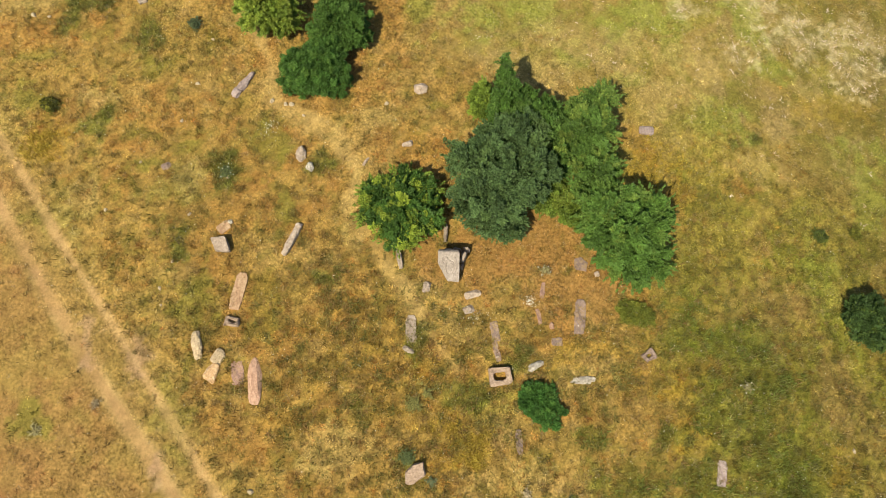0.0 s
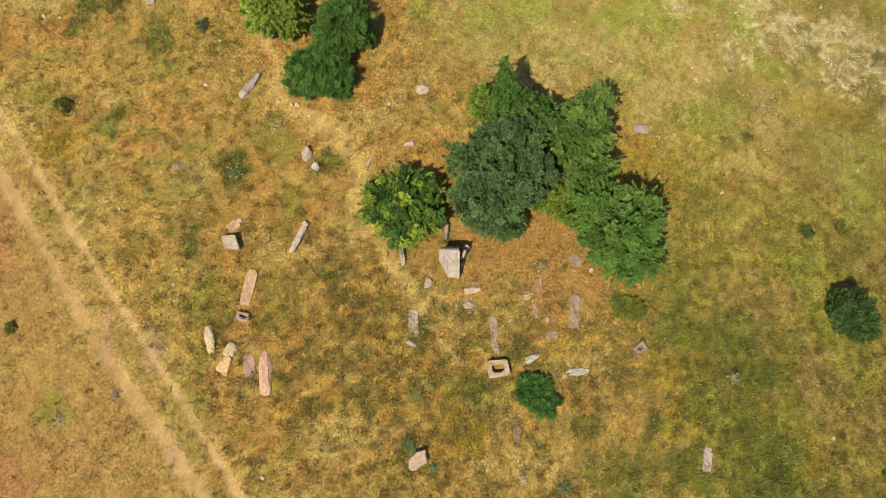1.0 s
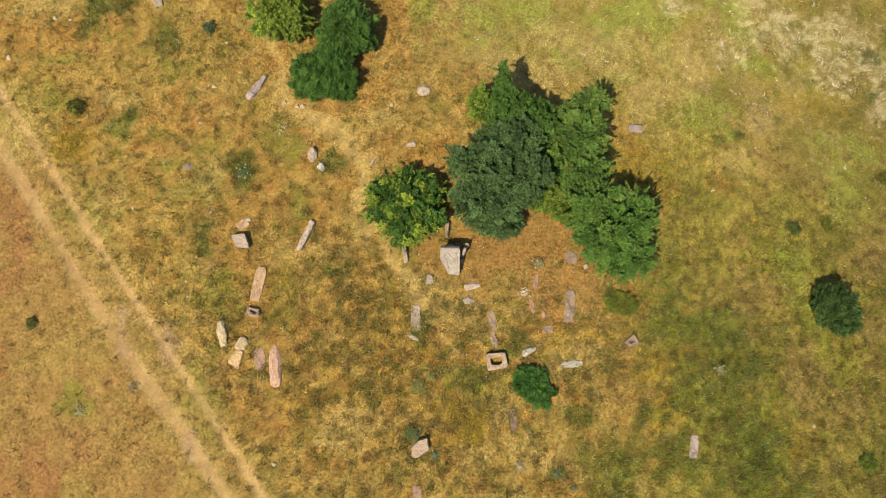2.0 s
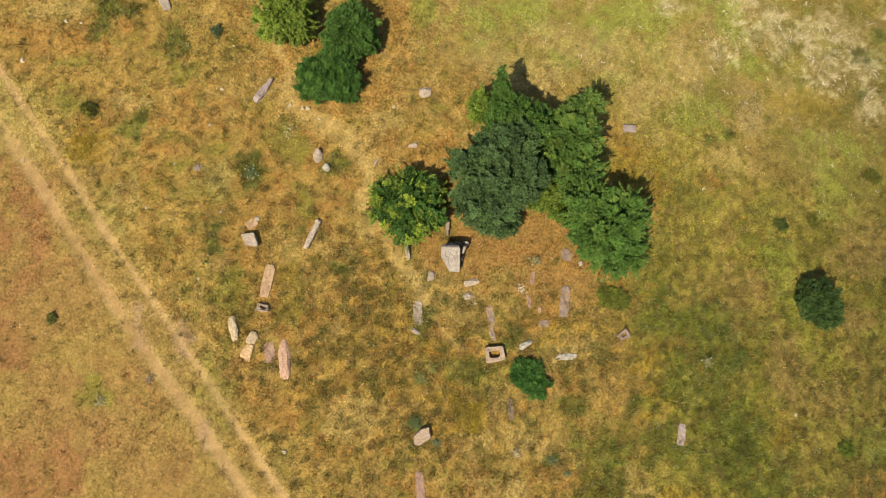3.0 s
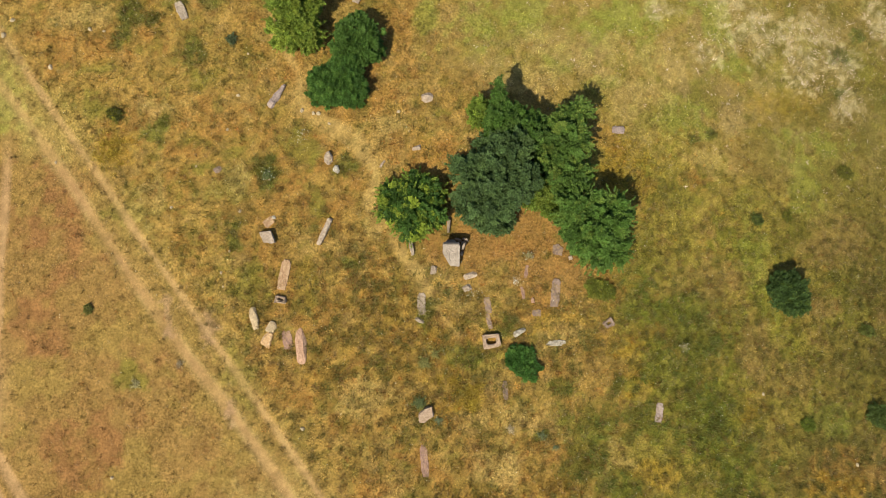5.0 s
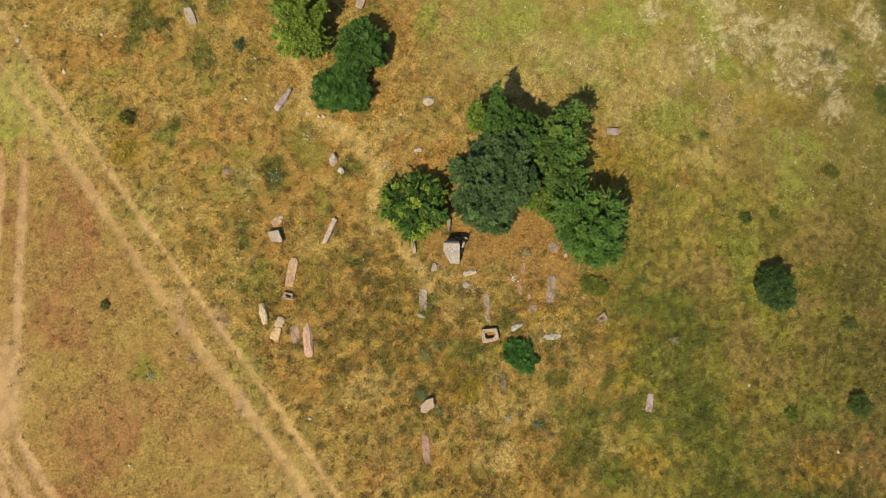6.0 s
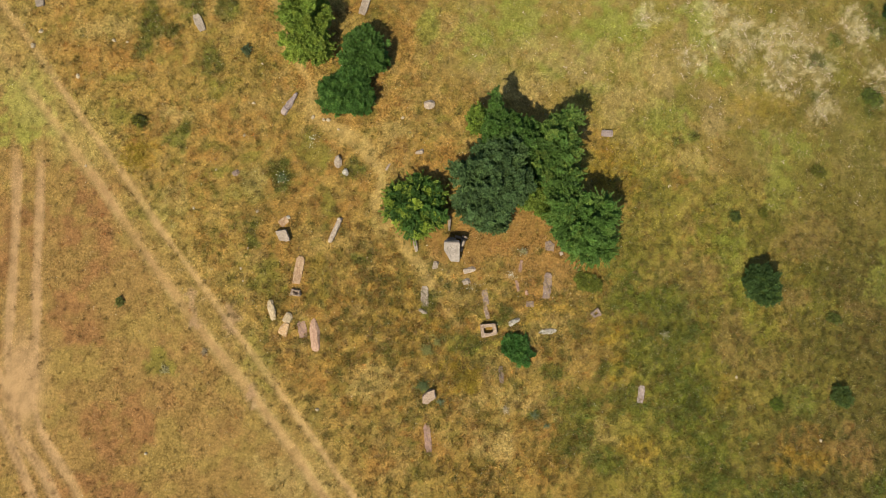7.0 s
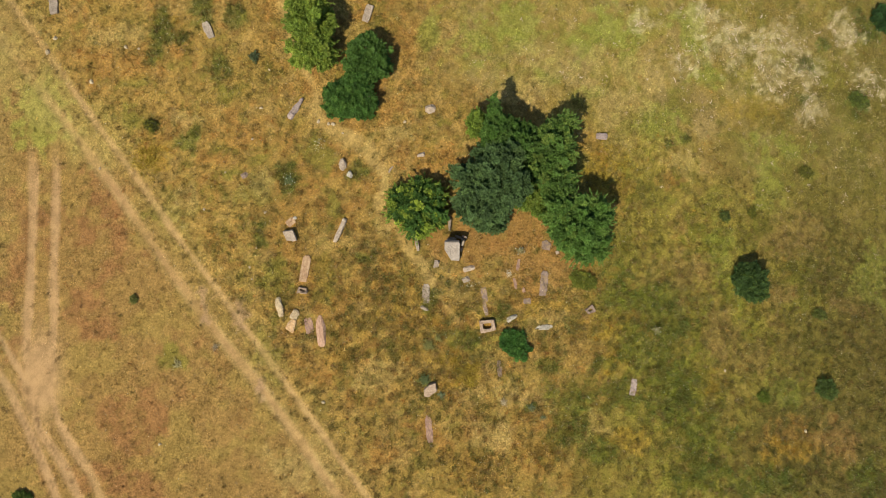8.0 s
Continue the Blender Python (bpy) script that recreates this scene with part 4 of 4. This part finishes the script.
# stones on the bare ground before the grove
rock("narrow grey stone post sunk in the ground", -1.7, 5.62, 1.5, 0.30, 0.34, -82, GREY_STONE, 61, 0.45, 0.12, None, "stone_post", "post")
rock("thin grey stone post by the grove", 0.86, 7.0, 1.15, 0.24, 0.4, 88, GREY_STONE, 62, 0.45, 0.12, None, "stone_post", "post")
rock("pale upright stone half under leaves", 4.35, 7.05, 0.32, 0.2, 0.7, 70, PALE_STONE, 63, 0.5, 0.14)
rock("pale grey stone under tree leaves", -0.1, 7.05, 0.5, 0.4, 0.22, 30, GREY_STONE, 64)
rock("small rounded grey-pink stone", -0.17, 3.9, 0.66, 0.46, 0.28, 85, PALE_STONE, 65, 0.6, 0.16)
rock("small pale oblong stone with worn top", 2.32, 3.53, 0.92, 0.42, 0.22, 18, PALE_STONE, 66, 0.46, 0.08)
rock("small brownish round stone", 2.1, 2.66, 0.6, 0.5, 0.26, 20, PALE_STONE, 67, 0.6, 0.16)
slab("long flat grey slab in dry grass", -0.97, 1.6, oblong(1.5, 0.58, 0.2), 0.08, 92, PALE_STONE, 68)
rock("broken grey stone end in dry grass", -1.1, 0.5, 0.7, 0.3, 0.2, -28, GREY_STONE, 69, 0.5, 0.16)
slab("flat dusty pink grave slab in turf", 3.5, 1.5, oblong(1.1, 0.46), 0.06, 98, DUSTY_PINK, 70)
slab("long narrow pinkish slab leading to a trough", 3.56, 0.45, oblong(1.1, 0.32), 0.05, 101, DUSTY_PINK, 71)
rock("small pale round stone on a slab", 3.6, 0.18, 0.24, 0.22, 0.16, 0, PALE_STONE, 72, 0.9, 0.12)
rock("rough pale broken stone by a bush", 5.6, -0.3, 1.0, 0.42, 0.28, 26, WHITE_STONE, 73, 0.6, 0.2, lambda u: 0.95 - 0.3 * u)
rock("white weathered limestone outcrop", 8.2, -1.02, 1.5, 0.5, 0.15, 9, WHITE_STONE, 74, 0.62, 0.34, lambda u: 0.85 - 0.3 * u + 0.10 * math.sin(9 * u))
slab("large flat purple-grey slab in bare earth", 8.12, 2.38, oblong(1.95, 0.62, 0.5), 0.06, 84, DUSTY_PINK, 75)
slab("flat pale broken slab before a tree", 8.35, 5.3, [(-0.36, -0.3), (0.3, -0.42), (0.36, 0.1), (0.05, 0.42), (-0.34, 0.3)], 0.06, 0, DUSTY_PINK, 76)
rock("small pale stone under a tree's edge", 9.2, 4.75, 0.3, 0.36, 0.18, 20, PALE_STONE, 77)
slab("sunken pinkish stone strip", 6.14, 3.8, oblong(0.9, 0.26), 0.04, 80, ROSE_STONE, 78)
slab("sunken narrow pink stone strip", 5.88, 2.34, oblong(0.85, 0.22), 0.04, 103, ROSE_STONE, 79)
rock("small pinkish stone in dry grass", 6.56, 1.85, 0.44, 0.26, 0.16, 95, PINK_STONE, 80)
slab("small flat grey stone in grass", 6.8, 1.0, oblong(0.6, 0.45), 0.06, -5, DUSTY_PINK, 81)
slab("pinkish squared block in tall weeds", -0.66, -5.58, [(-0.66, -0.30), (-0.28, -0.46), (0.44, -0.34), (0.56, 0.30), (0.08, 0.38), (-0.46, 0.20)], 0.46, 24, TROUGH_STONE, 82, "stone_block", "stone", 0.06, 0.07, (4, -5))
slab("flat grey-pink slab among weeds", 15.03, -5.7, oblong(1.3, 0.52, 0.25), 0.05, 82, LILAC_STONE, 83)
slab("narrow brownish slab sunk in grass", 4.62, -4.15, oblong(1.25, 0.34), 0.05, 94, DUSTY_PINK, 84)
slab("long reddish slab sunk in turf", -0.78, -8.65, oblong(2.1, 0.5, 0.3), 0.05, 95, ROSE_STONE, 85)
slab("pale grey slab standing in tall grass", -17.63, 21.9, oblong(1.35, 0.6, 0.1), 0.22, 116, GREY_STONE, 86)
slab("long pale grey slab at the meadow's edge", -29.9, 24.2, oblong(1.4, 0.7), 0.22, 95, GREY_STONE, 87)
slab("pale flat slab behind the round thicket", -5.42, 23.3, oblong(1.4, 0.62), 0.2, 72, PALE_STONE, 88)
rock("small pinkish flat stone in grass", -14.8, 10.66, 0.62, 0.5, 0.14, 20, DUSTY_PINK, 89)


# ---- hollowed stones ----
def trough(label, x, y, length, width, high, turn, wall, hollow, mat, seed, tilt=(0, 0), worn=1.0):
    """A block with a rounded hollow cut into its top."""
    count = 44

    def ring(a, b, z, amount, square):
        out = []
        for k in range(count):
            t = 2 * math.pi * (k + 0.5) / count
            c, q = math.cos(t), math.sin(t)
            v = Vector((math.copysign(abs(c) ** square, c) * a, math.copysign(abs(q) ** square, q) * b, z))
            out.append(rough_point(v, seed, amount * worn, 0.3))
        return out
    a, b = length / 2, width / 2
    loops = [ring(a * 0.98, b * 0.98, -0.1, 0.05, 0.14), ring(a, b, high * 0.5, 0.09, 0.14), ring(a, b, high * 0.9, 0.08, 0.14), ring(a - 0.03, b - 0.03, high, 0.07, 0.16),
             ring(a - wall * 0.55, b - wall * 0.55, high * 1.0, 0.045, 0.4), ring(a - wall, b - wall, high * 0.98, 0.045, 0.5), ring(a - wall - 0.03, b - wall - 0.03, high * 0.85, 0.04, 0.5),
             ring((a - wall) * 0.93, (b - wall) * 0.93, high - hollow, 0.03, 0.4), ring((a - wall) * 0.3, (b - wall) * 0.3, high - hollow - 0.03, 0.03, 0.7)]
    ob = part("stone_trough", loops_to_bm(loops), mat)
    place(ob, x, y, turn, 0.04, tilt)
    KEEP_OFF.append((x, y, a, b, radians(turn)))
    return tagged(ob, label, "trough")


trough("squared pinkish stone trough with deep hollow", 3.68, -0.86, 1.16, 0.92, 0.42, 7, 0.22, 0.42, TROUGH_STONE, 91)
trough("small grey hollowed stone beside a fallen slab", -10.36, 1.88, 0.66, 0.46, 0.30, -6, 0.11, 0.25, TROUGH_STONE, 92, (-6, 6), 2.2)
trough("small brown hollowed stone among weeds", 11.75, 0.32, 0.66, 0.55, 0.26, 38, 0.15, 0.22, DUSTY_PINK, 93, (5, -5), 1.4)

# scattered small field stones
FIELD_STONES = [(-13.55, 15.88, .34), (-14.2, 13.45, .28), (-17.85, 8.11, .26), (-14.33, 3.7, .26), (-14.19, 2.79, .22), (-11.28, 10.02, .22), (-13.2, 7.83, .3), (-13.83, 5.16, .25),
                (-8.76, -6.53, .36), (-23.1, 20.6, .3), (-29.76, 21.6, .42), (-30.38, 20.55, .5), (-26.8, 18.1, .42), (-24.1, 20.75, .38), (-21.1, -9.65, .3),
                (-9.18, 14.87, .36), (-8.42, 14.67, .34), (-8.07, 14.65, .36), (-7.34, 13.94, .24), (-2.59, 14.84, .34), (22.6, -4.6, .3), (29.2, -9.5, .32),
                (-12.96, 18.82, .26), (-16.26, 10.93, .22), (-11.27, 7.4, .2), (-26.06, 11.34, .26)]
for k, (x, y, size) in enumerate(FIELD_STONES):
    rock("small pale field stone in dry grass", x, y, size * 0.92, size * 0.72, size * 0.4, 40 * k, FIELD_STONE, 120 + k, 0.8, 0.16, None, "field_stone", "stone", 0.02, group="field stones")

# ---- meadow plants ----
r = np.random.default_rng(21)


def off_stones(x, y, grow=1.0):
    ok = np.ones(len(x), bool)
    for cx, cy, a, b, t in KEEP_OFF:
        dx, dy = x - cx, y - cy
        u, v = dx * math.cos(t) + dy * math.sin(t), -dx * math.sin(t) + dy * math.cos(t)
        ok &= (u / (a * grow)) ** 2 + (v / (b * grow)) ** 2 > 1
    return ok


def scatter(n, keep):
    x, y = r.uniform(-37, 42, n), r.uniform(-17, 30, n)
    c, bare, green, tall = cover(x, y)
    ok = (r.random(n) < keep(x, y, bare, green, tall)) & off_stones(x, y)
    return x[ok], y[ok], c[ok], green[ok], tall[ok]


def blades(x, y, colour, n, high, spread, width, up=0.9, root=0.07):
    """n leaning three-cornered blades from each root."""
    m = len(x)
    z = height(x, y)
    ang = r.uniform(0, 2 * np.pi, (m, n))
    h = high[:, None] * r.uniform(0.5, 1.2, (m, n))
    out = h * spread * r.uniform(0.2, 1.3, (m, n))
    bx, by = x[:, None] + r.normal(size=(m, n)) * root, y[:, None] + r.normal(size=(m, n)) * root
    px, py = -np.sin(ang) * width, np.cos(ang) * width
    zz = np.repeat(z[:, None], n, 1) - 0.02
    tone = r.uniform(0.85, 1.15, (m, n)) * np.where(r.random((m, n)) < 0.08, 0.65, 1)
    tip = np.stack([bx + np.cos(ang) * out, by + np.sin(ang) * out, zz + h * up], -1)
    v = np.stack([np.stack([bx + px, by + py, zz], -1), np.stack([bx - px, by - py, zz], -1), tip], 2)
    col = np.repeat(np.repeat(colour, n, 0) * tone.reshape(-1, 1), 3, 0)
    return v.reshape(-1, 3), col


x, y, c, green, tall = scatter(100000, lambda x, y, bare, green, tall: (0.75 + 0.25 * tall) * (1 - 0.97 * bare))
c = c * np.exp(r.normal(size=(len(c), 1)) * (0.38 - 0.10 * tall)[:, None]) * 0.96
sort, open_ground = r.random(len(c)), (1 - tall) * (1 - 0.5 * west(x, y))
for low, share, tone in ((0.0, 0.16, (0.47, 0.36, 0.21)), (0.16, 0.30, (0.150, 0.135, 0.034)), (0.30, 0.42, (0.24, 0.145, 0.060)), (0.42, 0.50, (0.24, 0.25, 0.055))):
    some = (sort >= low) & (sort < share)
    c[some] += (np.array(tone) - c[some]) * (0.55 * open_ground[some])[:, None]
pale = r.random(len(c)) < 0.02 + 0.05 * tall + 0.10 * green
c[pale] = c[pale] * 0.4 + np.array([0.37, 0.285, 0.155]) * 0.6
high = 0.04 + 0.06 * r.random(len(x)) + 0.08 * tall * r.random(len(x))
v, col = blades(x, y, c, 9, high, 1.1, 0.024, 0.75, 0.08)
tagged(new("meadow_grass", soup("meadow_grass", v, 3, col, GRASS)), "dry straw and olive meadow grass in tufts", "grass", kind="stuff")

# larger tussocks, each of its own tone
x, y, c, green, tall = scatter(44000, lambda x, y, bare, green, tall: (0.08 + 0.80 * tall) * (1 - bare) ** 2)
kind = r.random(len(x))[:, None]
c = np.where(kind < 0.24, c * np.array([0.62, 0.64, 0.56]), np.where(kind < 0.5, c * 0.86 + np.array([0.062, 0.048, 0.030]), np.where(kind < 0.62, c * np.array([1.12, 0.84, 0.75]), c * 1.08)))
c = c * np.exp(r.normal(size=(len(c), 1)) * 0.24)
high = 0.08 + 0.10 * r.random(len(x)) + 0.14 * tall * r.random(len(x))
v, col = blades(x, y, c, 18, high, 0.85, 0.021, 0.9, 0.085)
tagged(new("grass_tussocks", soup("grass_tussocks", v, 3, col, GRASS)), "straw, olive and rust coloured grass tussocks", "grass", kind="stuff")

# sun-bleached stalks lying in the pale patches
x, y, c, green, tall = scatter(70000, lambda x, y, bare, green, tall: 0.9 * patches(x, y, BLEACHED, nz(x, y, 0.5, 4, 2)) * step(0.3, 0.7, nz(x, y, 0.8, 2)) + 0.02 * meadow(x, y))
tone = np.where(r.random((len(x), 1)) < 0.55, np.array([0.62, 0.49, 0.35]), np.array([0.46, 0.34, 0.20])) * r.uniform(0.75, 1.15, (len(x), 1))
v, col = blades(x, y, tone, 7, r.uniform(0.06, 0.18, len(x)), 1.5, 0.028, 0.4, 0.12)
tagged(new("bleached_grass", soup("bleached_grass", v, 3, col, GRASS)), "sun-bleached pale grass stalks on a green slope", "grass", kind="stuff")

# rank herbs in clumps, where the growth is tall
x, y, c, green, tall = scatter(80000, lambda x, y, bare, green, tall: (0.015 + 0.85 * tall * step(0.48, 0.68, 0.5 * nz(x, y, 0.6, 3) + 0.5 * nz(x, y, 0.3, 6, 2))) * (1 - bare))
pick = r.random(len(x))[:, None]
herb = np.where(pick < 0.60, np.array([0.145, 0.135, 0.031]), np.where(pick < 0.85, np.array([0.24, 0.145, 0.050]), np.array([0.24, 0.21, 0.055]))) * r.uniform(0.6, 1.4, (len(x), 1))
lush = patches(x, y, BELT, nz(x, y, 0.8, 2))[:, None] * (r.random((len(x), 1)) < 0.7)
herb += (np.array([0.135, 0.165, 0.030]) * r.uniform(0.65, 1.5, (len(x), 1)) - herb) * lush
herb += (c * 0.8 - herb) * (0.75 * (1 - tall))[:, None]
v, col = blades(x, y, herb, 16, r.uniform(0.12, 0.34, len(x)), 0.8, 0.022, 0.85, 0.12)
tagged(new("meadow_herbs", soup("meadow_herbs", v, 3, col, GRASS)), "olive and rusty herbs scattered through dry grass", "weeds", kind="stuff")

# patches of green forbs
cx, cy, c, green, tall = scatter(60000, lambda x, y, bare, green, tall: 0.75 * green * (0.35 + 0.65 * step(0.4, 0.65, nz(x, y, 0.6, 2))) * (1 - bare))
per = 16
w = np.stack([cx, cy, height(cx, cy)], -1)
d = r.normal(size=(len(cx) * per, 3))
size = np.repeat(r.uniform(0.10, 0.24, len(cx)), per)[:, None]
p = np.repeat(w, per, 0) + d * size * np.array([0.8, 0.8, 0.0])
p[:, 2] += np.abs(d[:, 2]) * size[:, 0] * 0.9 + 0.04
tone = (0.55 * c + 0.45 * np.array([0.125, 0.148, 0.030])) * r.uniform(0.65, 1.45, (len(cx), 1))
v, col = leaves(p, np.array([0, 0, 0.9]) + d * 0.4, 0.055, np.repeat(tone, per, 0), r, 0.5)
tagged(new("green_forbs", soup("green_forbs", v, 4, col, LEAF)), "patches of fresh green forbs in dry grass", "weeds", kind="stuff")


def thistle(label, x, y, radius, high, colour, stems, seed):
    """Spiny rosette: long arching leaves along leaning stems; a stem that blooms ends in a small pale tuft."""
    q = np.random.default_rng(seed)
    vs, cs = [], []

    def leaf(base, b, length, wide, rise, drop, tone):
        way = np.array([math.cos(b), math.sin(b), rise]) * length
        side = np.array([-math.sin(b), math.cos(b), 0]) * length * wide
        vs.extend([base, base + way * 0.5 - side, base + way - np.array([0, 0, drop * length]), base + way * 0.5 + side])
        cs.extend([np.array(tone)] * 4)

    for k in range(stems):
        a, out = 2.4 * k + q.uniform(-0.3, 0.3), radius * math.sqrt((k + 0.3) / stems)
        tip = np.array([math.cos(a) * out, math.sin(a) * out, high * q.uniform(0.6, 1.1) * (1.1 - 0.5 * out / radius)])
        for m in range(16):
            f = (m + q.random()) / 16
            leaf(tip * np.array([f, f, f ** 0.7]), q.uniform(0, 2 * math.pi), radius * q.uniform(0.22, 0.48) * (1.15 - 0.6 * f), 0.17, 0.35, 0.45, np.array(colour) * q.uniform(0.65, 1.3))
        if "heads" in label and k % 2:
            for m in range(7):
                leaf(tip, 0.9 * m, 0.045, 0.4, 0.5, 0.0, np.array((0.50, 0.46, 0.33)) * q.uniform(0.8, 1.1))
    top = new("thistle", soup("thistle", np.array(vs), 4, np.array(cs), LEAF))
    top.location = (x, y, hz(x, y) - 0.02)
    return tagged(top, label, "thistle", "thistles of the meadow")


GREYISH, BLUISH, WEEDY = (0.24, 0.205, 0.085), (0.125, 0.140, 0.060), (0.19, 0.175, 0.045)
for text, x, y, radius, high, colour, stems in (
        ("grey-green thistle with white heads on bare ground", 6.3, 4.9, 0.45, 0.45, GREYISH, 11),
        ("tall olive thistle with arching leaves among herbs", -0.8, -2.3, 0.60, 0.60, WEEDY, 16),
        ("tall olive thistle with arching leaves among herbs", -0.1, -1.7, 0.45, 0.50, WEEDY, 11),
        ("dark leafy thistle close behind a squared block", -1.1, -4.9, 0.60, 0.55, (0.10, 0.12, 0.035), 18),
        ("blue-green thistle beside a squared block", 0.15, -6.05, 0.40, 0.35, BLUISH, 10),
        ("dry pale thistle in straw grass", 4.9, -6.7, 0.42, 0.35, (0.36, 0.28, 0.15), 12),
        ("grey-green thistle on the grazed field", -19.8, -3.6, 0.55, 0.25, (0.27, 0.225, 0.09), 8),
        ("grey dead thistle beside the wheel track", -16.9, -2.3, 0.40, 0.30, (0.24, 0.18, 0.09), 9),
        ("dark green thistle with white heads", -11.4, 10.3, 0.55, 0.45, (0.11, 0.13, 0.045), 15),
        ("blue-green thistle in olive grass", 7.0, -7.1, 0.45, 0.40, BLUISH, 12),
        ("blue-green thistle in olive grass", 7.9, -7.9, 0.35, 0.35, BLUISH, 9),
        ("grey-green thistle with pale heads in rank grass", 17.0, -1.3, 0.45, 0.45, GREYISH, 11)):
    thistle(text, x, y, radius, high, colour, stems, int(100 + 7 * x + 3 * y) + 50)


def flower_patch(name, label, x, y, colour, size):
    m = len(x)
    p = np.stack([x, y, height(x, y) + r.uniform(0.15, 0.35, m)], -1)
    v, col = leaves(p, np.tile(np.array([0.0, 0.0, 1.0]), (m, 1)), size, np.tile(np.array(colour), (m, 1)) * r.uniform(0.8, 1.15, (m, 1)), r, 0.25)
    tagged(new(name, soup(name, v, 4, col, PETAL)), label, "flowers", kind="stuff")


def around(cx, cy, rx, ry, n):
    return cx + r.normal(size=n) * rx, cy + r.normal(size=n) * ry


x, y, c, green, tall = scatter(9000, lambda x, y, bare, green, tall: (0.05 + 0.3 * tall + 0.6 * green) * (1 - bare))
flower_patch("white_flowers", "tiny white blossoms dotted over the meadow", x, y, (0.62, 0.58, 0.42), 0.055)
x, y = around(5.4, 3.1, 0.16, 0.17, 80)
flower_patch("daisy_cluster", "dense cluster of white daisies", x, y, (0.7, 0.68, 0.52), 0.05)
x, y = around(-9.2, 13.0, 0.3, 0.3, 60)
flower_patch("daisy_cluster", "loose cluster of white flowers", x, y, (0.62, 0.6, 0.46), 0.05)
x, y = around(2.5, 2.25, 0.4, 0.18, 45)
flower_patch("daisy_cluster", "straggling white daisies by a stone", x, y, (0.6, 0.58, 0.44), 0.045)
xs, ys = zip(*[around(a, b, s, s, n) for a, b, s, n in ((2.3, -4.2, 0.25, 40), (2.45, -5.0, 0.20, 75), (1.5, -3.9, 0.4, 28), (1.2, -3.3, 0.3, 16), (2.9, -3.9, 0.25, 24), (0.2, -3.6, 0.25, 8), (14.0, 12.0, 1.0, 90), (13.0, 10.5, 0.8, 60), (-22.2, 12.0, 0.55, 110))])
flower_patch("yellow_flowers", "yellow flowering weeds in dry grass", np.concatenate(xs), np.concatenate(ys), (0.44, 0.33, 0.04), 0.06)
fx, fy = np.concatenate(xs), np.concatenate(ys)
v, col = blades(fx, fy, np.tile(np.array([0.35, 0.245, 0.032]), (len(fx), 1)), 13, r.uniform(0.12, 0.28, len(fx)), 0.8, 0.028, 0.85, 0.08)
tagged(new("yellow_herbs", soup("yellow_herbs", v, 3, col, GRASS)), "yellowing flowering herbs in loose clumps", "weeds", kind="stuff")
